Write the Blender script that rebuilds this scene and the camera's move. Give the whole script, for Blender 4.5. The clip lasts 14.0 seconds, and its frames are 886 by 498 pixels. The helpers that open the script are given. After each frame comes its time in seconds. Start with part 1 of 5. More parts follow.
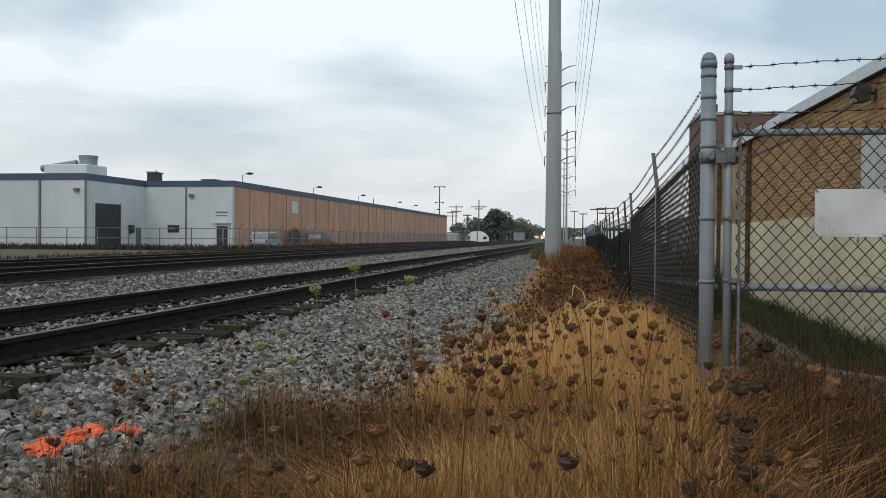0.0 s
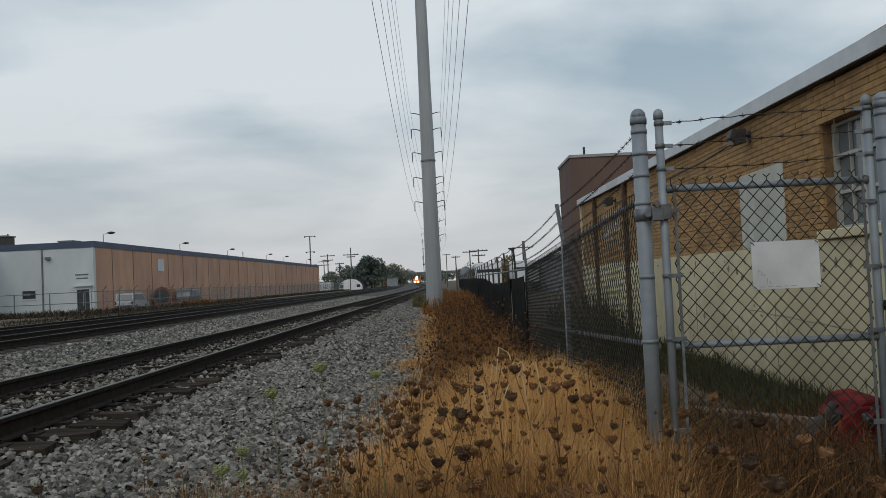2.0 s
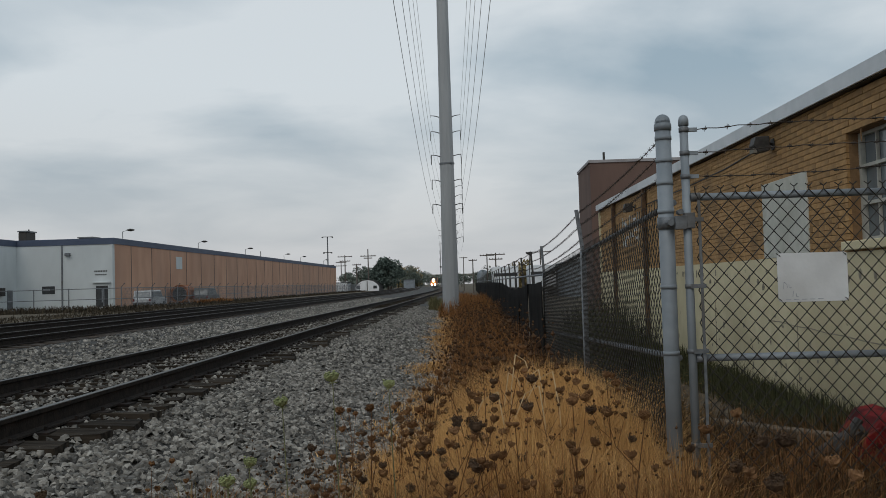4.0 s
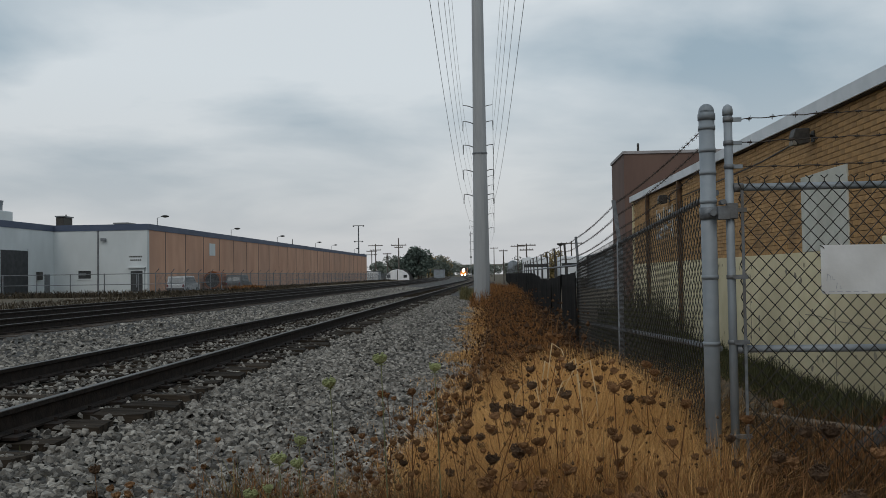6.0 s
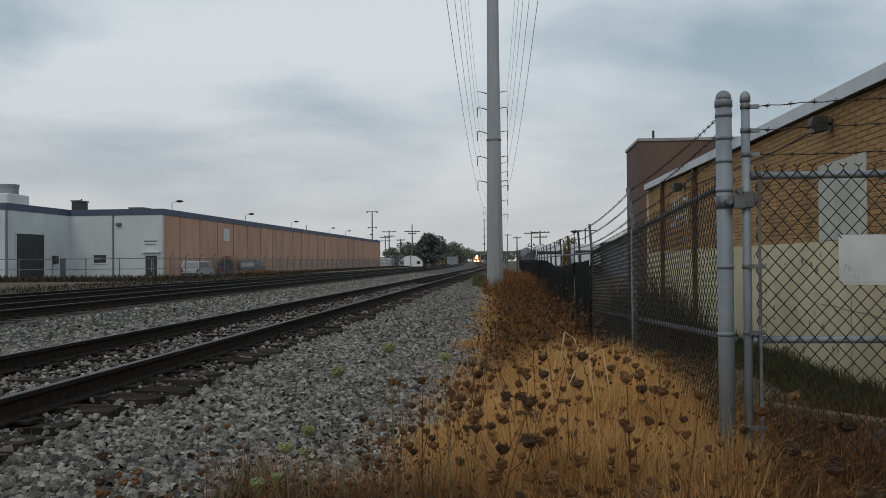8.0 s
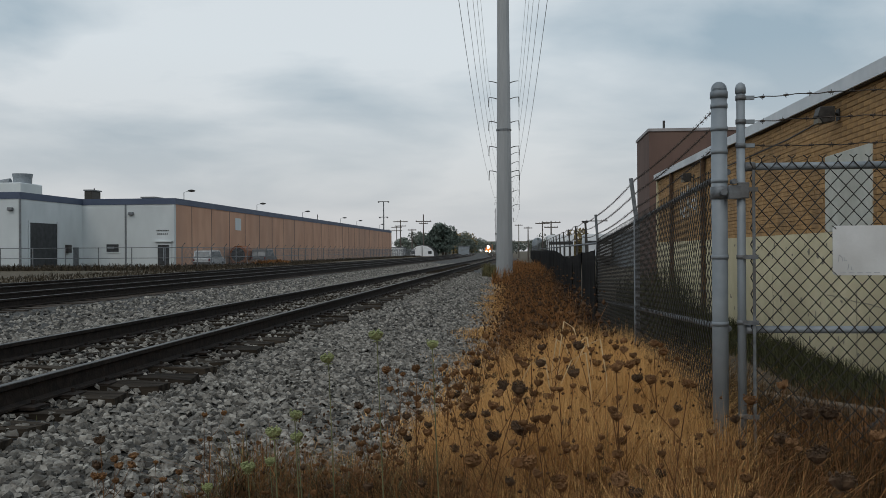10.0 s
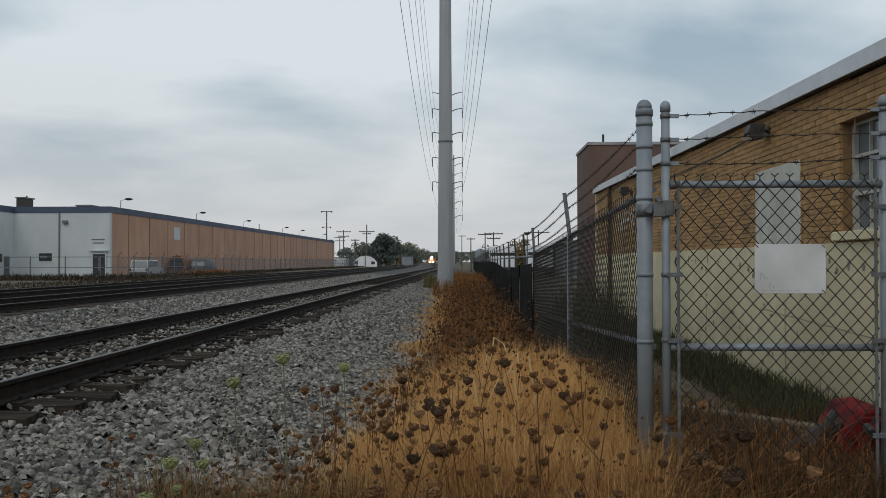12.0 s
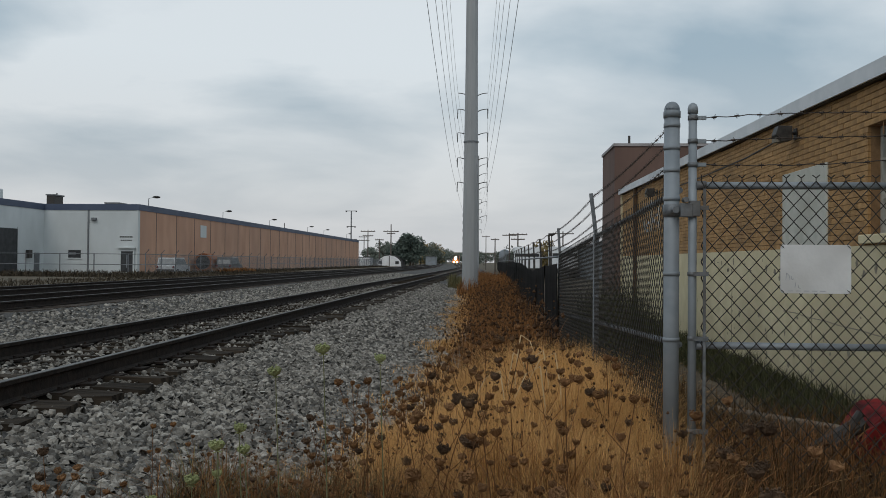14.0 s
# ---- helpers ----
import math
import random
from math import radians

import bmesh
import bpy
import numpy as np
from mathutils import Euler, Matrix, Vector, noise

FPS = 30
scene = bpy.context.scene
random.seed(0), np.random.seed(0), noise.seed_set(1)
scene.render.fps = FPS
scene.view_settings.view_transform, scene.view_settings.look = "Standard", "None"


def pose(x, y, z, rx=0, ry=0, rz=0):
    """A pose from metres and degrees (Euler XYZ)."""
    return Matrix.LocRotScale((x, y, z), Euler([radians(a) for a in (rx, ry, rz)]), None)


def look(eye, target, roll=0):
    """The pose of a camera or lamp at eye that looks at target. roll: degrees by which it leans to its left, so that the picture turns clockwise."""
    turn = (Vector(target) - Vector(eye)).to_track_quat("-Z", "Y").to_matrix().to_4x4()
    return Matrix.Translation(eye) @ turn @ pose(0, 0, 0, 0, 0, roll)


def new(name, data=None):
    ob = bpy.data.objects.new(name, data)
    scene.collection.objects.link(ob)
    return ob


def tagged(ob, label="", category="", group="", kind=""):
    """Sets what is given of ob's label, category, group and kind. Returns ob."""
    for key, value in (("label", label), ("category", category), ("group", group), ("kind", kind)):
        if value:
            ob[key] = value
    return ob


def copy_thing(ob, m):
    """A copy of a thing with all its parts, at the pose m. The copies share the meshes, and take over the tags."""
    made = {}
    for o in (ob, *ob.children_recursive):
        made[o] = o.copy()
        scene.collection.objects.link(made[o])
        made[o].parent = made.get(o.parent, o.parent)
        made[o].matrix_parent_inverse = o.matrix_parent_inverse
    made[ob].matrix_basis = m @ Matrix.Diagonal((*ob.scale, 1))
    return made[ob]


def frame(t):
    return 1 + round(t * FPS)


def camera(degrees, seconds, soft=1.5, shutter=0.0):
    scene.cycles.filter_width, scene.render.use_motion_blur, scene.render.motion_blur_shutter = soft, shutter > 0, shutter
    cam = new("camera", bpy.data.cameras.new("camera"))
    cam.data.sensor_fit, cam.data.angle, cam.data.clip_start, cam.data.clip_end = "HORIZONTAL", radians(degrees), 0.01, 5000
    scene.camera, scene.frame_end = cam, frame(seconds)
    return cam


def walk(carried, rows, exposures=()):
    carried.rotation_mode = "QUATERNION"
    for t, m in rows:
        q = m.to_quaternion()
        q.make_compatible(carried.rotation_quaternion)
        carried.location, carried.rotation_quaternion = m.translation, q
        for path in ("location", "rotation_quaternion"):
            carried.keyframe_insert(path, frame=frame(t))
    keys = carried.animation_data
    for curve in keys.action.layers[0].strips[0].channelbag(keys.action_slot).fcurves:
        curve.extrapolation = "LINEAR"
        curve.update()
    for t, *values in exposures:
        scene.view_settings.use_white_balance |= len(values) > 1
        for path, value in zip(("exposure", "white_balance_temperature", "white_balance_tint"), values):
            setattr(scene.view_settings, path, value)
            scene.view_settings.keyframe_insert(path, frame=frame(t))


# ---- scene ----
FOV = 53.0
cam = camera(FOV, 14.0, soft=0.5)


def aim(x, y, z, yaw, pitch, roll):
    """Camera pose from place and degrees: yaw to the left of +y, pitch up, roll as in look()."""
    a, b = radians(yaw), radians(pitch)
    return look((x, y, z), (x - math.sin(a) * math.cos(b), y + math.cos(a) * math.cos(b), z + math.sin(b)), roll)


PATH = [
    (0, 3.851, -0.587, 0.677, 8.91, -0.77, 0.38),
    (0.5, 3.631, -0.519, 0.757, 6.34, 1.18, -1.63),
    (1, 3.625, -0.255, 0.780, 4.57, -1.97, -2.66),
    (1.5, 3.482, -0.330, 0.819, 2.26, 1.10, -3.05),
    (2, 3.455, -0.302, 0.837, 0.59, 2.02, -2.75),
    (2.5, 3.466, -0.246, 0.851, -0.44, 2.18, -2.47),
    (3, 3.486, -0.183, 0.856, -0.87, 2.29, -2.29),
    (3.5, 3.474, -0.189, 0.858, 0.34, 2.29, -2.04),
    (6, 3.393, -0.232, 0.839, 3.66, 1.64, -0.87),
    (6.5, 3.408, -0.200, 0.844, 3.98, 1.46, -0.85),
    (7, 3.406, -0.213, 0.840, 4.26, 1.29, -0.72),
    (7.5, 3.399, -0.218, 0.841, 4.43, 1.09, -0.64),
    (8, 3.400, -0.184, 0.845, 4.54, 0.78, -0.48),
    (8.5, 3.376, -0.240, 0.837, 5.40, 0.35, -0.29),
    (11, 3.562, -0.211, 0.863, 4.90, 0.13, -0.46),
    (11.5, 3.567, -0.161, 0.877, 2.82, 0.73, -0.09),
    (12, 3.591, -0.140, 0.877, 1.66, 0.80, -0.09),
    (12.5, 3.585, -0.161, 0.870, 1.85, 0.80, 0.21),
    (13, 3.566, -0.222, 0.864, 2.56, 0.78, 0.42),
    (13.5, 3.555, -0.264, 0.858, 3.09, 0.82, 0.49),
    (14, 3.560, -0.258, 0.859, 3.20, 0.82, 0.46),
]
walk(cam, [(row[0], aim(*row[1:])) for row in PATH],
     exposures=((0.0, 0.38), (0.5, 0.12), (1.0, 0.08), (1.5, 0.07), (2.0, -0.04), (3.0, -0.16), (3.5, -0.12), (6.0, -0.11), (8.5, -0.1), (11.0, 0.0), (12.0, 0.0), (12.5, 0.1), (13.0, 0.07), (13.4, 0.0), (14.0, 0.0)))

# ---------------------------------------------------------------- sky and sun
SUN_EL, SUN_AZ = radians(42), radians(200)
world = bpy.data.worlds.new("overcast_sky")
scene.world = world
world.use_nodes = True
nt = world.node_tree
nt.nodes.clear()
w_out = nt.nodes.new("ShaderNodeOutputWorld")
w_bg = nt.nodes.new("ShaderNodeBackground")
sky = nt.nodes.new("ShaderNodeTexSky")
sky.sky_type, sky.sun_disc, sky.sun_elevation, sky.sun_rotation = "NISHITA", False, SUN_EL, SUN_AZ
sky.air_density, sky.dust_density = 1.4, 3.0
w_scale = nt.nodes.new("ShaderNodeVectorMath")
w_scale.operation = "SCALE"
w_scale.inputs["Scale"].default_value = 0.10
w_tc = nt.nodes.new("ShaderNodeTexCoord")
w_sep = nt.nodes.new("ShaderNodeSeparateXYZ")
w_add = nt.nodes.new("ShaderNodeMath")
w_add.operation, w_add.inputs[1].default_value = "ADD", 0.16
w_abs = nt.nodes.new("ShaderNodeMath")
w_abs.operation = "ABSOLUTE"
w_dx = nt.nodes.new("ShaderNodeMath")
w_dy = nt.nodes.new("ShaderNodeMath")
w_dx.operation = w_dy.operation = "DIVIDE"
w_comb = nt.nodes.new("ShaderNodeCombineXYZ")
w_map = nt.nodes.new("ShaderNodeMapping")
w_map.inputs["Scale"].default_value = (0.8, 0.8, 1)
w_map.inputs["Location"].default_value = (5.2, 3.1, 0)
w_n1 = nt.nodes.new("ShaderNodeTexNoise")
w_n1.inputs["Scale"].default_value, w_n1.inputs["Detail"].default_value = 1.1, 6.0
w_n1.inputs["Roughness"].default_value = 0.5
w_n1.inputs["Distortion"].default_value = 0.25
w_ramp = nt.nodes.new("ShaderNodeValToRGB")
w_ramp.color_ramp.elements[0].position, w_ramp.color_ramp.elements[0].color = 0.36, (0.365, 0.475, 0.56, 1)
w_ramp.color_ramp.elements[1].position, w_ramp.color_ramp.elements[1].color = 0.60, (0.77, 0.83, 0.87, 1)
w_low = nt.nodes.new("ShaderNodeMapRange")
w_low.inputs["From Min"].default_value, w_low.inputs["From Max"].default_value = 0.0, 0.22
w_low.inputs["To Min"].default_value, w_low.inputs["To Max"].default_value = 0.9, 0.0
w_haze = nt.nodes.new("ShaderNodeMixRGB")
w_haze.inputs["Color2"].default_value = (0.68, 0.685, 0.70, 1)
w_mix = nt.nodes.new("ShaderNodeMixRGB")
w_mix.inputs["Fac"].default_value = 0.9
for a, b in ((w_tc.outputs["Generated"], w_sep.inputs[0]), (w_sep.outputs["Z"], w_abs.inputs[0]), (w_abs.outputs[0], w_add.inputs[0]),
             (w_sep.outputs["X"], w_dx.inputs[0]), (w_sep.outputs["Y"], w_dy.inputs[0]), (w_add.outputs[0], w_dx.inputs[1]),
             (w_add.outputs[0], w_dy.inputs[1]), (w_dx.outputs[0], w_comb.inputs["X"]), (w_dy.outputs[0], w_comb.inputs["Y"]),
             (w_comb.outputs[0], w_map.inputs["Vector"]), (w_map.outputs[0], w_n1.inputs["Vector"]), (w_n1.outputs["Fac"], w_ramp.inputs["Fac"]),
             (w_abs.outputs[0], w_low.inputs["Value"]), (w_low.outputs[0], w_haze.inputs["Fac"]), (w_ramp.outputs["Color"], w_haze.inputs["Color1"]),
             (sky.outputs["Color"], w_scale.inputs[0]), (w_scale.outputs[0], w_mix.inputs["Color1"]), (w_haze.outputs["Color"], w_mix.inputs["Color2"]),
             (w_mix.outputs["Color"], w_bg.inputs["Color"]), (w_bg.outputs[0], w_out.inputs["Surface"])):
    nt.links.new(a, b)
w_bg.inputs["Strength"].default_value = 0.95

sun = new("sun", bpy.data.lights.new("sun", "SUN"))
sun.data.energy, sun.data.angle, sun.data.color = 0.6, radians(25), (1.0, 0.96, 0.9)
sun.matrix_world = look((-10 + 20 * math.sin(SUN_AZ), 20 * math.cos(SUN_AZ), 22), (-10, 0, 0))


# ---------------------------------------------------------------- materials
def mat(name, c1, c2=None, scale=6.0, rough=0.8, metal=0.0, bump=0.0, bump_scale=None, c3=None, spread=0.0, island=False, stretch=(1, 1, 1), detail=6.0, spec=0.5, emit=None, lo=0.35, hi=0.65):
    """A node material: two colours mixed by noise, a third by coarse stains, with bump and per-object change of value."""
    m = bpy.data.materials.new(name)
    m.use_nodes = True
    t = m.node_tree
    b = t.nodes["Principled BSDF"]
    b.inputs["Roughness"].default_value, b.inputs["Metallic"].default_value = rough, metal
    b.inputs["Specular IOR Level"].default_value = spec
    tc = t.nodes.new("ShaderNodeTexCoord")
    mp = t.nodes.new("ShaderNodeMapping")
    mp.inputs["Scale"].default_value = stretch
    t.links.new(tc.outputs["Object"], mp.inputs["Vector"])
    n = t.nodes.new("ShaderNodeTexNoise")
    n.inputs["Scale"].default_value, n.inputs["Detail"].default_value = scale, detail
    t.links.new(mp.outputs[0], n.inputs["Vector"])
    r = t.nodes.new("ShaderNodeValToRGB")
    r.color_ramp.elements[0].position, r.color_ramp.elements[1].position = lo, hi
    r.color_ramp.elements[0].color, r.color_ramp.elements[1].color = (*c1, 1), (*(c2 or c1), 1)
    t.links.new(n.outputs["Fac"], r.inputs["Fac"])
    col = r.outputs["Color"]
    if c3:
        n3 = t.nodes.new("ShaderNodeTexNoise")
        n3.inputs["Scale"].default_value, n3.inputs["Detail"].default_value = scale * 0.17, 8.0
        t.links.new(mp.outputs[0], n3.inputs["Vector"])
        r3 = t.nodes.new("ShaderNodeMapRange")
        r3.inputs["From Min"].default_value, r3.inputs["From Max"].default_value = 0.48, 0.72
        t.links.new(n3.outputs["Fac"], r3.inputs["Value"])
        x = t.nodes.new("ShaderNodeMixRGB")
        x.inputs["Color2"].default_value = (*c3, 1)
        t.links.new(r3.outputs[0], x.inputs["Fac"])
        t.links.new(col, x.inputs["Color1"])
        col = x.outputs["Color"]
    if spread:
        if island:
            src = t.nodes.new("ShaderNodeNewGeometry").outputs["Random Per Island"]
        else:
            src = t.nodes.new("ShaderNodeObjectInfo").outputs["Random"]
        mr = t.nodes.new("ShaderNodeMapRange")
        mr.inputs["To Min"].default_value, mr.inputs["To Max"].default_value = 1 - spread, 1 + spread
        t.links.new(src, mr.inputs["Value"])
        hs = t.nodes.new("ShaderNodeHueSaturation")
        t.links.new(mr.outputs[0], hs.inputs["Value"])
        t.links.new(col, hs.inputs["Color"])
        col = hs.outputs["Color"]
    t.links.new(col, b.inputs["Base Color"])
    if bump:
        nb = t.nodes.new("ShaderNodeTexNoise")
        nb.inputs["Scale"].default_value, nb.inputs["Detail"].default_value = bump_scale or scale * 4, 5.0
        t.links.new(mp.outputs[0], nb.inputs["Vector"])
        bp = t.nodes.new("ShaderNodeBump")
        bp.inputs["Strength"].default_value, bp.inputs["Distance"].default_value = bump, 0.02
        t.links.new(nb.outputs["Fac"], bp.inputs["Height"])
        t.links.new(bp.outputs[0], b.inputs["Normal"])
    if emit:
        b.inputs["Emission Color"].default_value, b.inputs["Emission Strength"].default_value = (*emit[:3], 1), emit[3]
    return m


M = {}
# Bed is near black: the shade in gaps between stones is in its colour.
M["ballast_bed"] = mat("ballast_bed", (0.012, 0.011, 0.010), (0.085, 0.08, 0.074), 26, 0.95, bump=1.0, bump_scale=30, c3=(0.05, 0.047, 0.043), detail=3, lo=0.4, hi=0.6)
M["stone"] = mat("stone", (0.105, 0.096, 0.083), (0.265, 0.248, 0.22), 14, 0.9, bump=0.5, bump_scale=60, spread=0.75, island=True)
M["stone_single"] = mat("stone_single", (0.105, 0.096, 0.083), (0.265, 0.248, 0.22), 14, 0.9, bump=0.5, bump_scale=60, spread=0.75)
M["orange_paint"] = mat("orange_paint", (0.85, 0.12, 0.03), (0.7, 0.16, 0.07), 20, 0.7, spread=0.15)
M["soil"] = mat("soil", (0.055, 0.04, 0.024), (0.115, 0.085, 0.05), 5, 0.95, bump=0.8, bump_scale=18, c3=(0.045, 0.045, 0.022))
M["rail_side"] = mat("rail_side", (0.012, 0.009, 0.0075), (0.030, 0.021, 0.016), 12, 0.85, spec=0.25, bump=0.3)
M["rail_top"] = mat("rail_top", (0.07, 0.065, 0.06), (0.15, 0.145, 0.14), 9, 0.55, metal=1.0, stretch=(1, 0.05, 1))
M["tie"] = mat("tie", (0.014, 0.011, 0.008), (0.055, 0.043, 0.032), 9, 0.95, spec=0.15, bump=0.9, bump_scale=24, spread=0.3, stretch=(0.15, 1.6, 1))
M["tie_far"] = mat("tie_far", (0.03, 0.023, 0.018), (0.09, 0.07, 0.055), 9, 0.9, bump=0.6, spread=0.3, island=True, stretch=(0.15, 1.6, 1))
M["galv"] = mat("galv", (0.20, 0.228, 0.252), (0.265, 0.295, 0.32), 7, 0.6, metal=0.2, bump=0.08, c3=(0.18, 0.19, 0.20), spread=0.06)
M["galv_old"] = mat("galv_old", (0.12, 0.13, 0.14), (0.21, 0.225, 0.24), 22, 0.6, metal=0.4, bump=0.15, c3=(0.12, 0.112, 0.105))
M["wire"] = mat("wire", (0.018, 0.016, 0.014), (0.045, 0.04, 0.035), 30, 0.75, metal=0.2)
M["barb"] = mat("barb", (0.03, 0.024, 0.02), (0.07, 0.05, 0.038), 30, 0.75, metal=0.3)
M["steel_pole"] = mat("steel_pole", (0.27, 0.28, 0.285), (0.33, 0.34, 0.345), 3, 0.6, metal=0.0, c3=(0.24, 0.25, 0.255), stretch=(1, 1, 0.12))
M["sign_white"] = mat("sign_white", (0.66, 0.67, 0.68), (0.74, 0.75, 0.76), 8, 0.55, c3=(0.52, 0.52, 0.51), bump=0.1)
M["faded_ink"] = mat("faded_ink", (0.30, 0.32, 0.36), (0.42, 0.43, 0.46), 60, 0.7)
M["brick"] = mat("brick", (0.33, 0.182, 0.068), (0.44, 0.258, 0.105), 9, 0.88, bump=0.4, bump_scale=40, spread=0.12, c3=(0.24, 0.14, 0.06))
M["brick_far"] = mat("brick_far", (0.33, 0.182, 0.068), (0.44, 0.258, 0.105), 9, 0.88, bump=0.4, bump_scale=40, spread=0.12, island=True, c3=(0.24, 0.14, 0.06))
M["mortar"] = mat("mortar", (0.19, 0.108, 0.05), (0.26, 0.155, 0.075), 12, 0.95, bump=0.4)
M["cream"] = mat("cream", (0.57, 0.495, 0.31), (0.66, 0.58, 0.38), 2.4, 0.8, bump=0.25, bump_scale=30, c3=(0.47, 0.40, 0.25))
M["peel"] = mat("peel", (0.16, 0.14, 0.11), (0.30, 0.26, 0.19), 20, 0.9, bump=0.4)
M["fascia"] = mat("fascia", (0.52, 0.55, 0.57), (0.60, 0.62, 0.64), 3, 0.5, metal=0.2, c3=(0.42, 0.43, 0.44))
M["board_grey"] = mat("board_grey", (0.46, 0.46, 0.40), (0.54, 0.53, 0.47), 5, 0.85, bump=0.2, c3=(0.38, 0.37, 0.31))
M["frame_paint"] = mat("frame_paint", (0.36, 0.36, 0.32), (0.46, 0.45, 0.40), 12, 0.6, c3=(0.40, 0.38, 0.33))
M["dark_metal"] = mat("dark_metal", (0.03, 0.028, 0.026), (0.06, 0.055, 0.05), 14, 0.6, metal=0.3)
M["conc_dark"] = mat("conc_dark", (0.16, 0.145, 0.12), (0.25, 0.23, 0.19), 7, 0.9, bump=0.5, c3=(0.10, 0.10, 0.07))
M["brown_wall"] = mat("brown_wall", (0.115, 0.07, 0.055), (0.15, 0.092, 0.072), 1.6, 0.85, c3=(0.10, 0.06, 0.05), stretch=(1, 1, 0.3))
M["brown_cap"] = mat("brown_cap", (0.25, 0.23, 0.23), (0.32, 0.30, 0.30), 3, 0.7)
# Red is lowered in colour for the weeds' shade over the yard implement.
M["red_paint"] = mat("red_paint", (0.05, 0.008, 0.008), (0.21, 0.016, 0.017), 9, 0.7, c3=(0.03, 0.014, 0.011), bump=0.2, spec=0.12)
M["rubber"] = mat("rubber", (0.018, 0.018, 0.018), (0.035, 0.033, 0.03), 20, 0.85)
M["rust_pipe"] = mat("rust_pipe", (0.05, 0.03, 0.018), (0.12, 0.07, 0.035), 9, 0.9, bump=0.3)
M["timber"] = mat("timber", (0.10, 0.075, 0.05), (0.19, 0.15, 0.11), 8, 0.9, bump=0.6, stretch=(0.2, 1, 1))
M["screen"] = mat("screen", (0.007, 0.007, 0.007), (0.016, 0.0145, 0.0135), 4, 1.0, spec=0.08, bump=0.3, stretch=(1, 1, 0.25))
M["wh_white"] = mat("wh_white", (0.52, 0.56, 0.57), (0.60, 0.64, 0.65), 0.5, 0.8, c3=(0.44, 0.46, 0.46), stretch=(1, 1, 0.5))
M["wh_brown"] = mat("wh_brown", (0.44, 0.25, 0.165), (0.54, 0.32, 0.215), 0.5, 0.85, c3=(0.37, 0.23, 0.165), stretch=(1, 1, 0.4), spread=0.06)
M["wh_blue"] = mat("wh_blue", (0.045, 0.062, 0.105), (0.065, 0.085, 0.135), 0.6, 0.6, c3=(0.05, 0.07, 0.12))
M["wh_joint"] = mat("wh_joint", (0.09, 0.075, 0.07), (0.14, 0.12, 0.11), 3, 0.9)
M["dark_open"] = mat("dark_open", (0.02, 0.022, 0.024), (0.04, 0.043, 0.046), 2, 0.7)
M["car_white"] = mat("car_white", (0.36, 0.37, 0.38), (0.42, 0.43, 0.44), 2, 0.35)
M["car_dark"] = mat("car_dark", (0.05, 0.055, 0.06), (0.09, 0.095, 0.10), 2, 0.4)
M["tank_rust"] = mat("tank_rust", (0.30, 0.10, 0.03), (0.16, 0.06, 0.03), 3, 0.8)
# Distance haze is mixed into the next two leaf colours: paler and greyer.
M["leaf_dark_hazed"] = mat("leaf_dark_hazed", (0.062, 0.086, 0.072), (0.102, 0.132, 0.108), 1.5, 0.8, spread=0.35, island=True)
M["leaf_mid_hazed"] = mat("leaf_mid_hazed", (0.115, 0.135, 0.112), (0.165, 0.19, 0.155), 1.5, 0.8, spread=0.3, island=True)
M["leaf_autumn"] = mat("leaf_autumn", (0.17, 0.13, 0.05), (0.26, 0.19, 0.08), 1.5, 0.8, spread=0.3, island=True)
M["bark"] = mat("bark", (0.05, 0.038, 0.028), (0.11, 0.085, 0.065), 6, 0.95, bump=0.6, stretch=(1, 1, 0.3))
M["wood_pole"] = mat("wood_pole", (0.075, 0.06, 0.05), (0.13, 0.11, 0.095), 4, 0.9, stretch=(1, 1, 0.15))
M["white_fabric"] = mat("white_fabric", (0.70, 0.71, 0.72), (0.78, 0.79, 0.8), 1, 0.7)
M["truck_white"] = mat("truck_white", (0.66, 0.68, 0.70), (0.74, 0.76, 0.78), 1, 0.5, spread=0.05)
M["loco_orange"] = mat("loco_orange", (0.45, 0.13, 0.03), (0.55, 0.18, 0.04), 1, 0.5)
M["loco_black"] = mat("loco_black", (0.02, 0.02, 0.02), (0.04, 0.04, 0.04), 2, 0.6)
M["headlight"] = mat("headlight", (0.9, 0.85, 0.7), emit=(1.0, 0.80, 0.50, 26.0))
M["grass_tan"] = mat("grass_tan", (0.53, 0.295, 0.105), (0.67, 0.40, 0.162), 3, 0.85, spread=0.2, island=True, spec=0.12)
M["grass_rust"] = mat("grass_rust", (0.135, 0.060, 0.022), (0.27, 0.13, 0.049), 3, 0.9, spread=0.4, island=True, spec=0.12)
M["grass_dim"] = mat("grass_dim", (0.045, 0.027, 0.013), (0.10, 0.06, 0.028), 3, 0.9, spread=0.4, island=True, spec=0.12)
M["brush_far"] = mat("brush_far", (0.032, 0.027, 0.02), (0.08, 0.063, 0.043), 3, 0.95, spread=0.4, island=True, spec=0.1)
M["grass_green"] = mat("grass_green", (0.028, 0.032, 0.015), (0.075, 0.075, 0.036), 3, 0.9, spread=0.4, island=True, spec=0.12)
M["grass_olive"] = mat("grass_olive", (0.085, 0.08, 0.038), (0.17, 0.15, 0.075), 3, 0.9, spread=0.4, island=True, spec=0.12)
M["seed_dark"] = mat("seed_dark", (0.05, 0.028, 0.016), (0.10, 0.056, 0.03), 9, 0.95, spread=0.4, island=True, spec=0.12)
M["straw"] = mat("straw", (0.58, 0.43, 0.24), (0.70, 0.55, 0.34), 9, 0.8, spec=0.12)
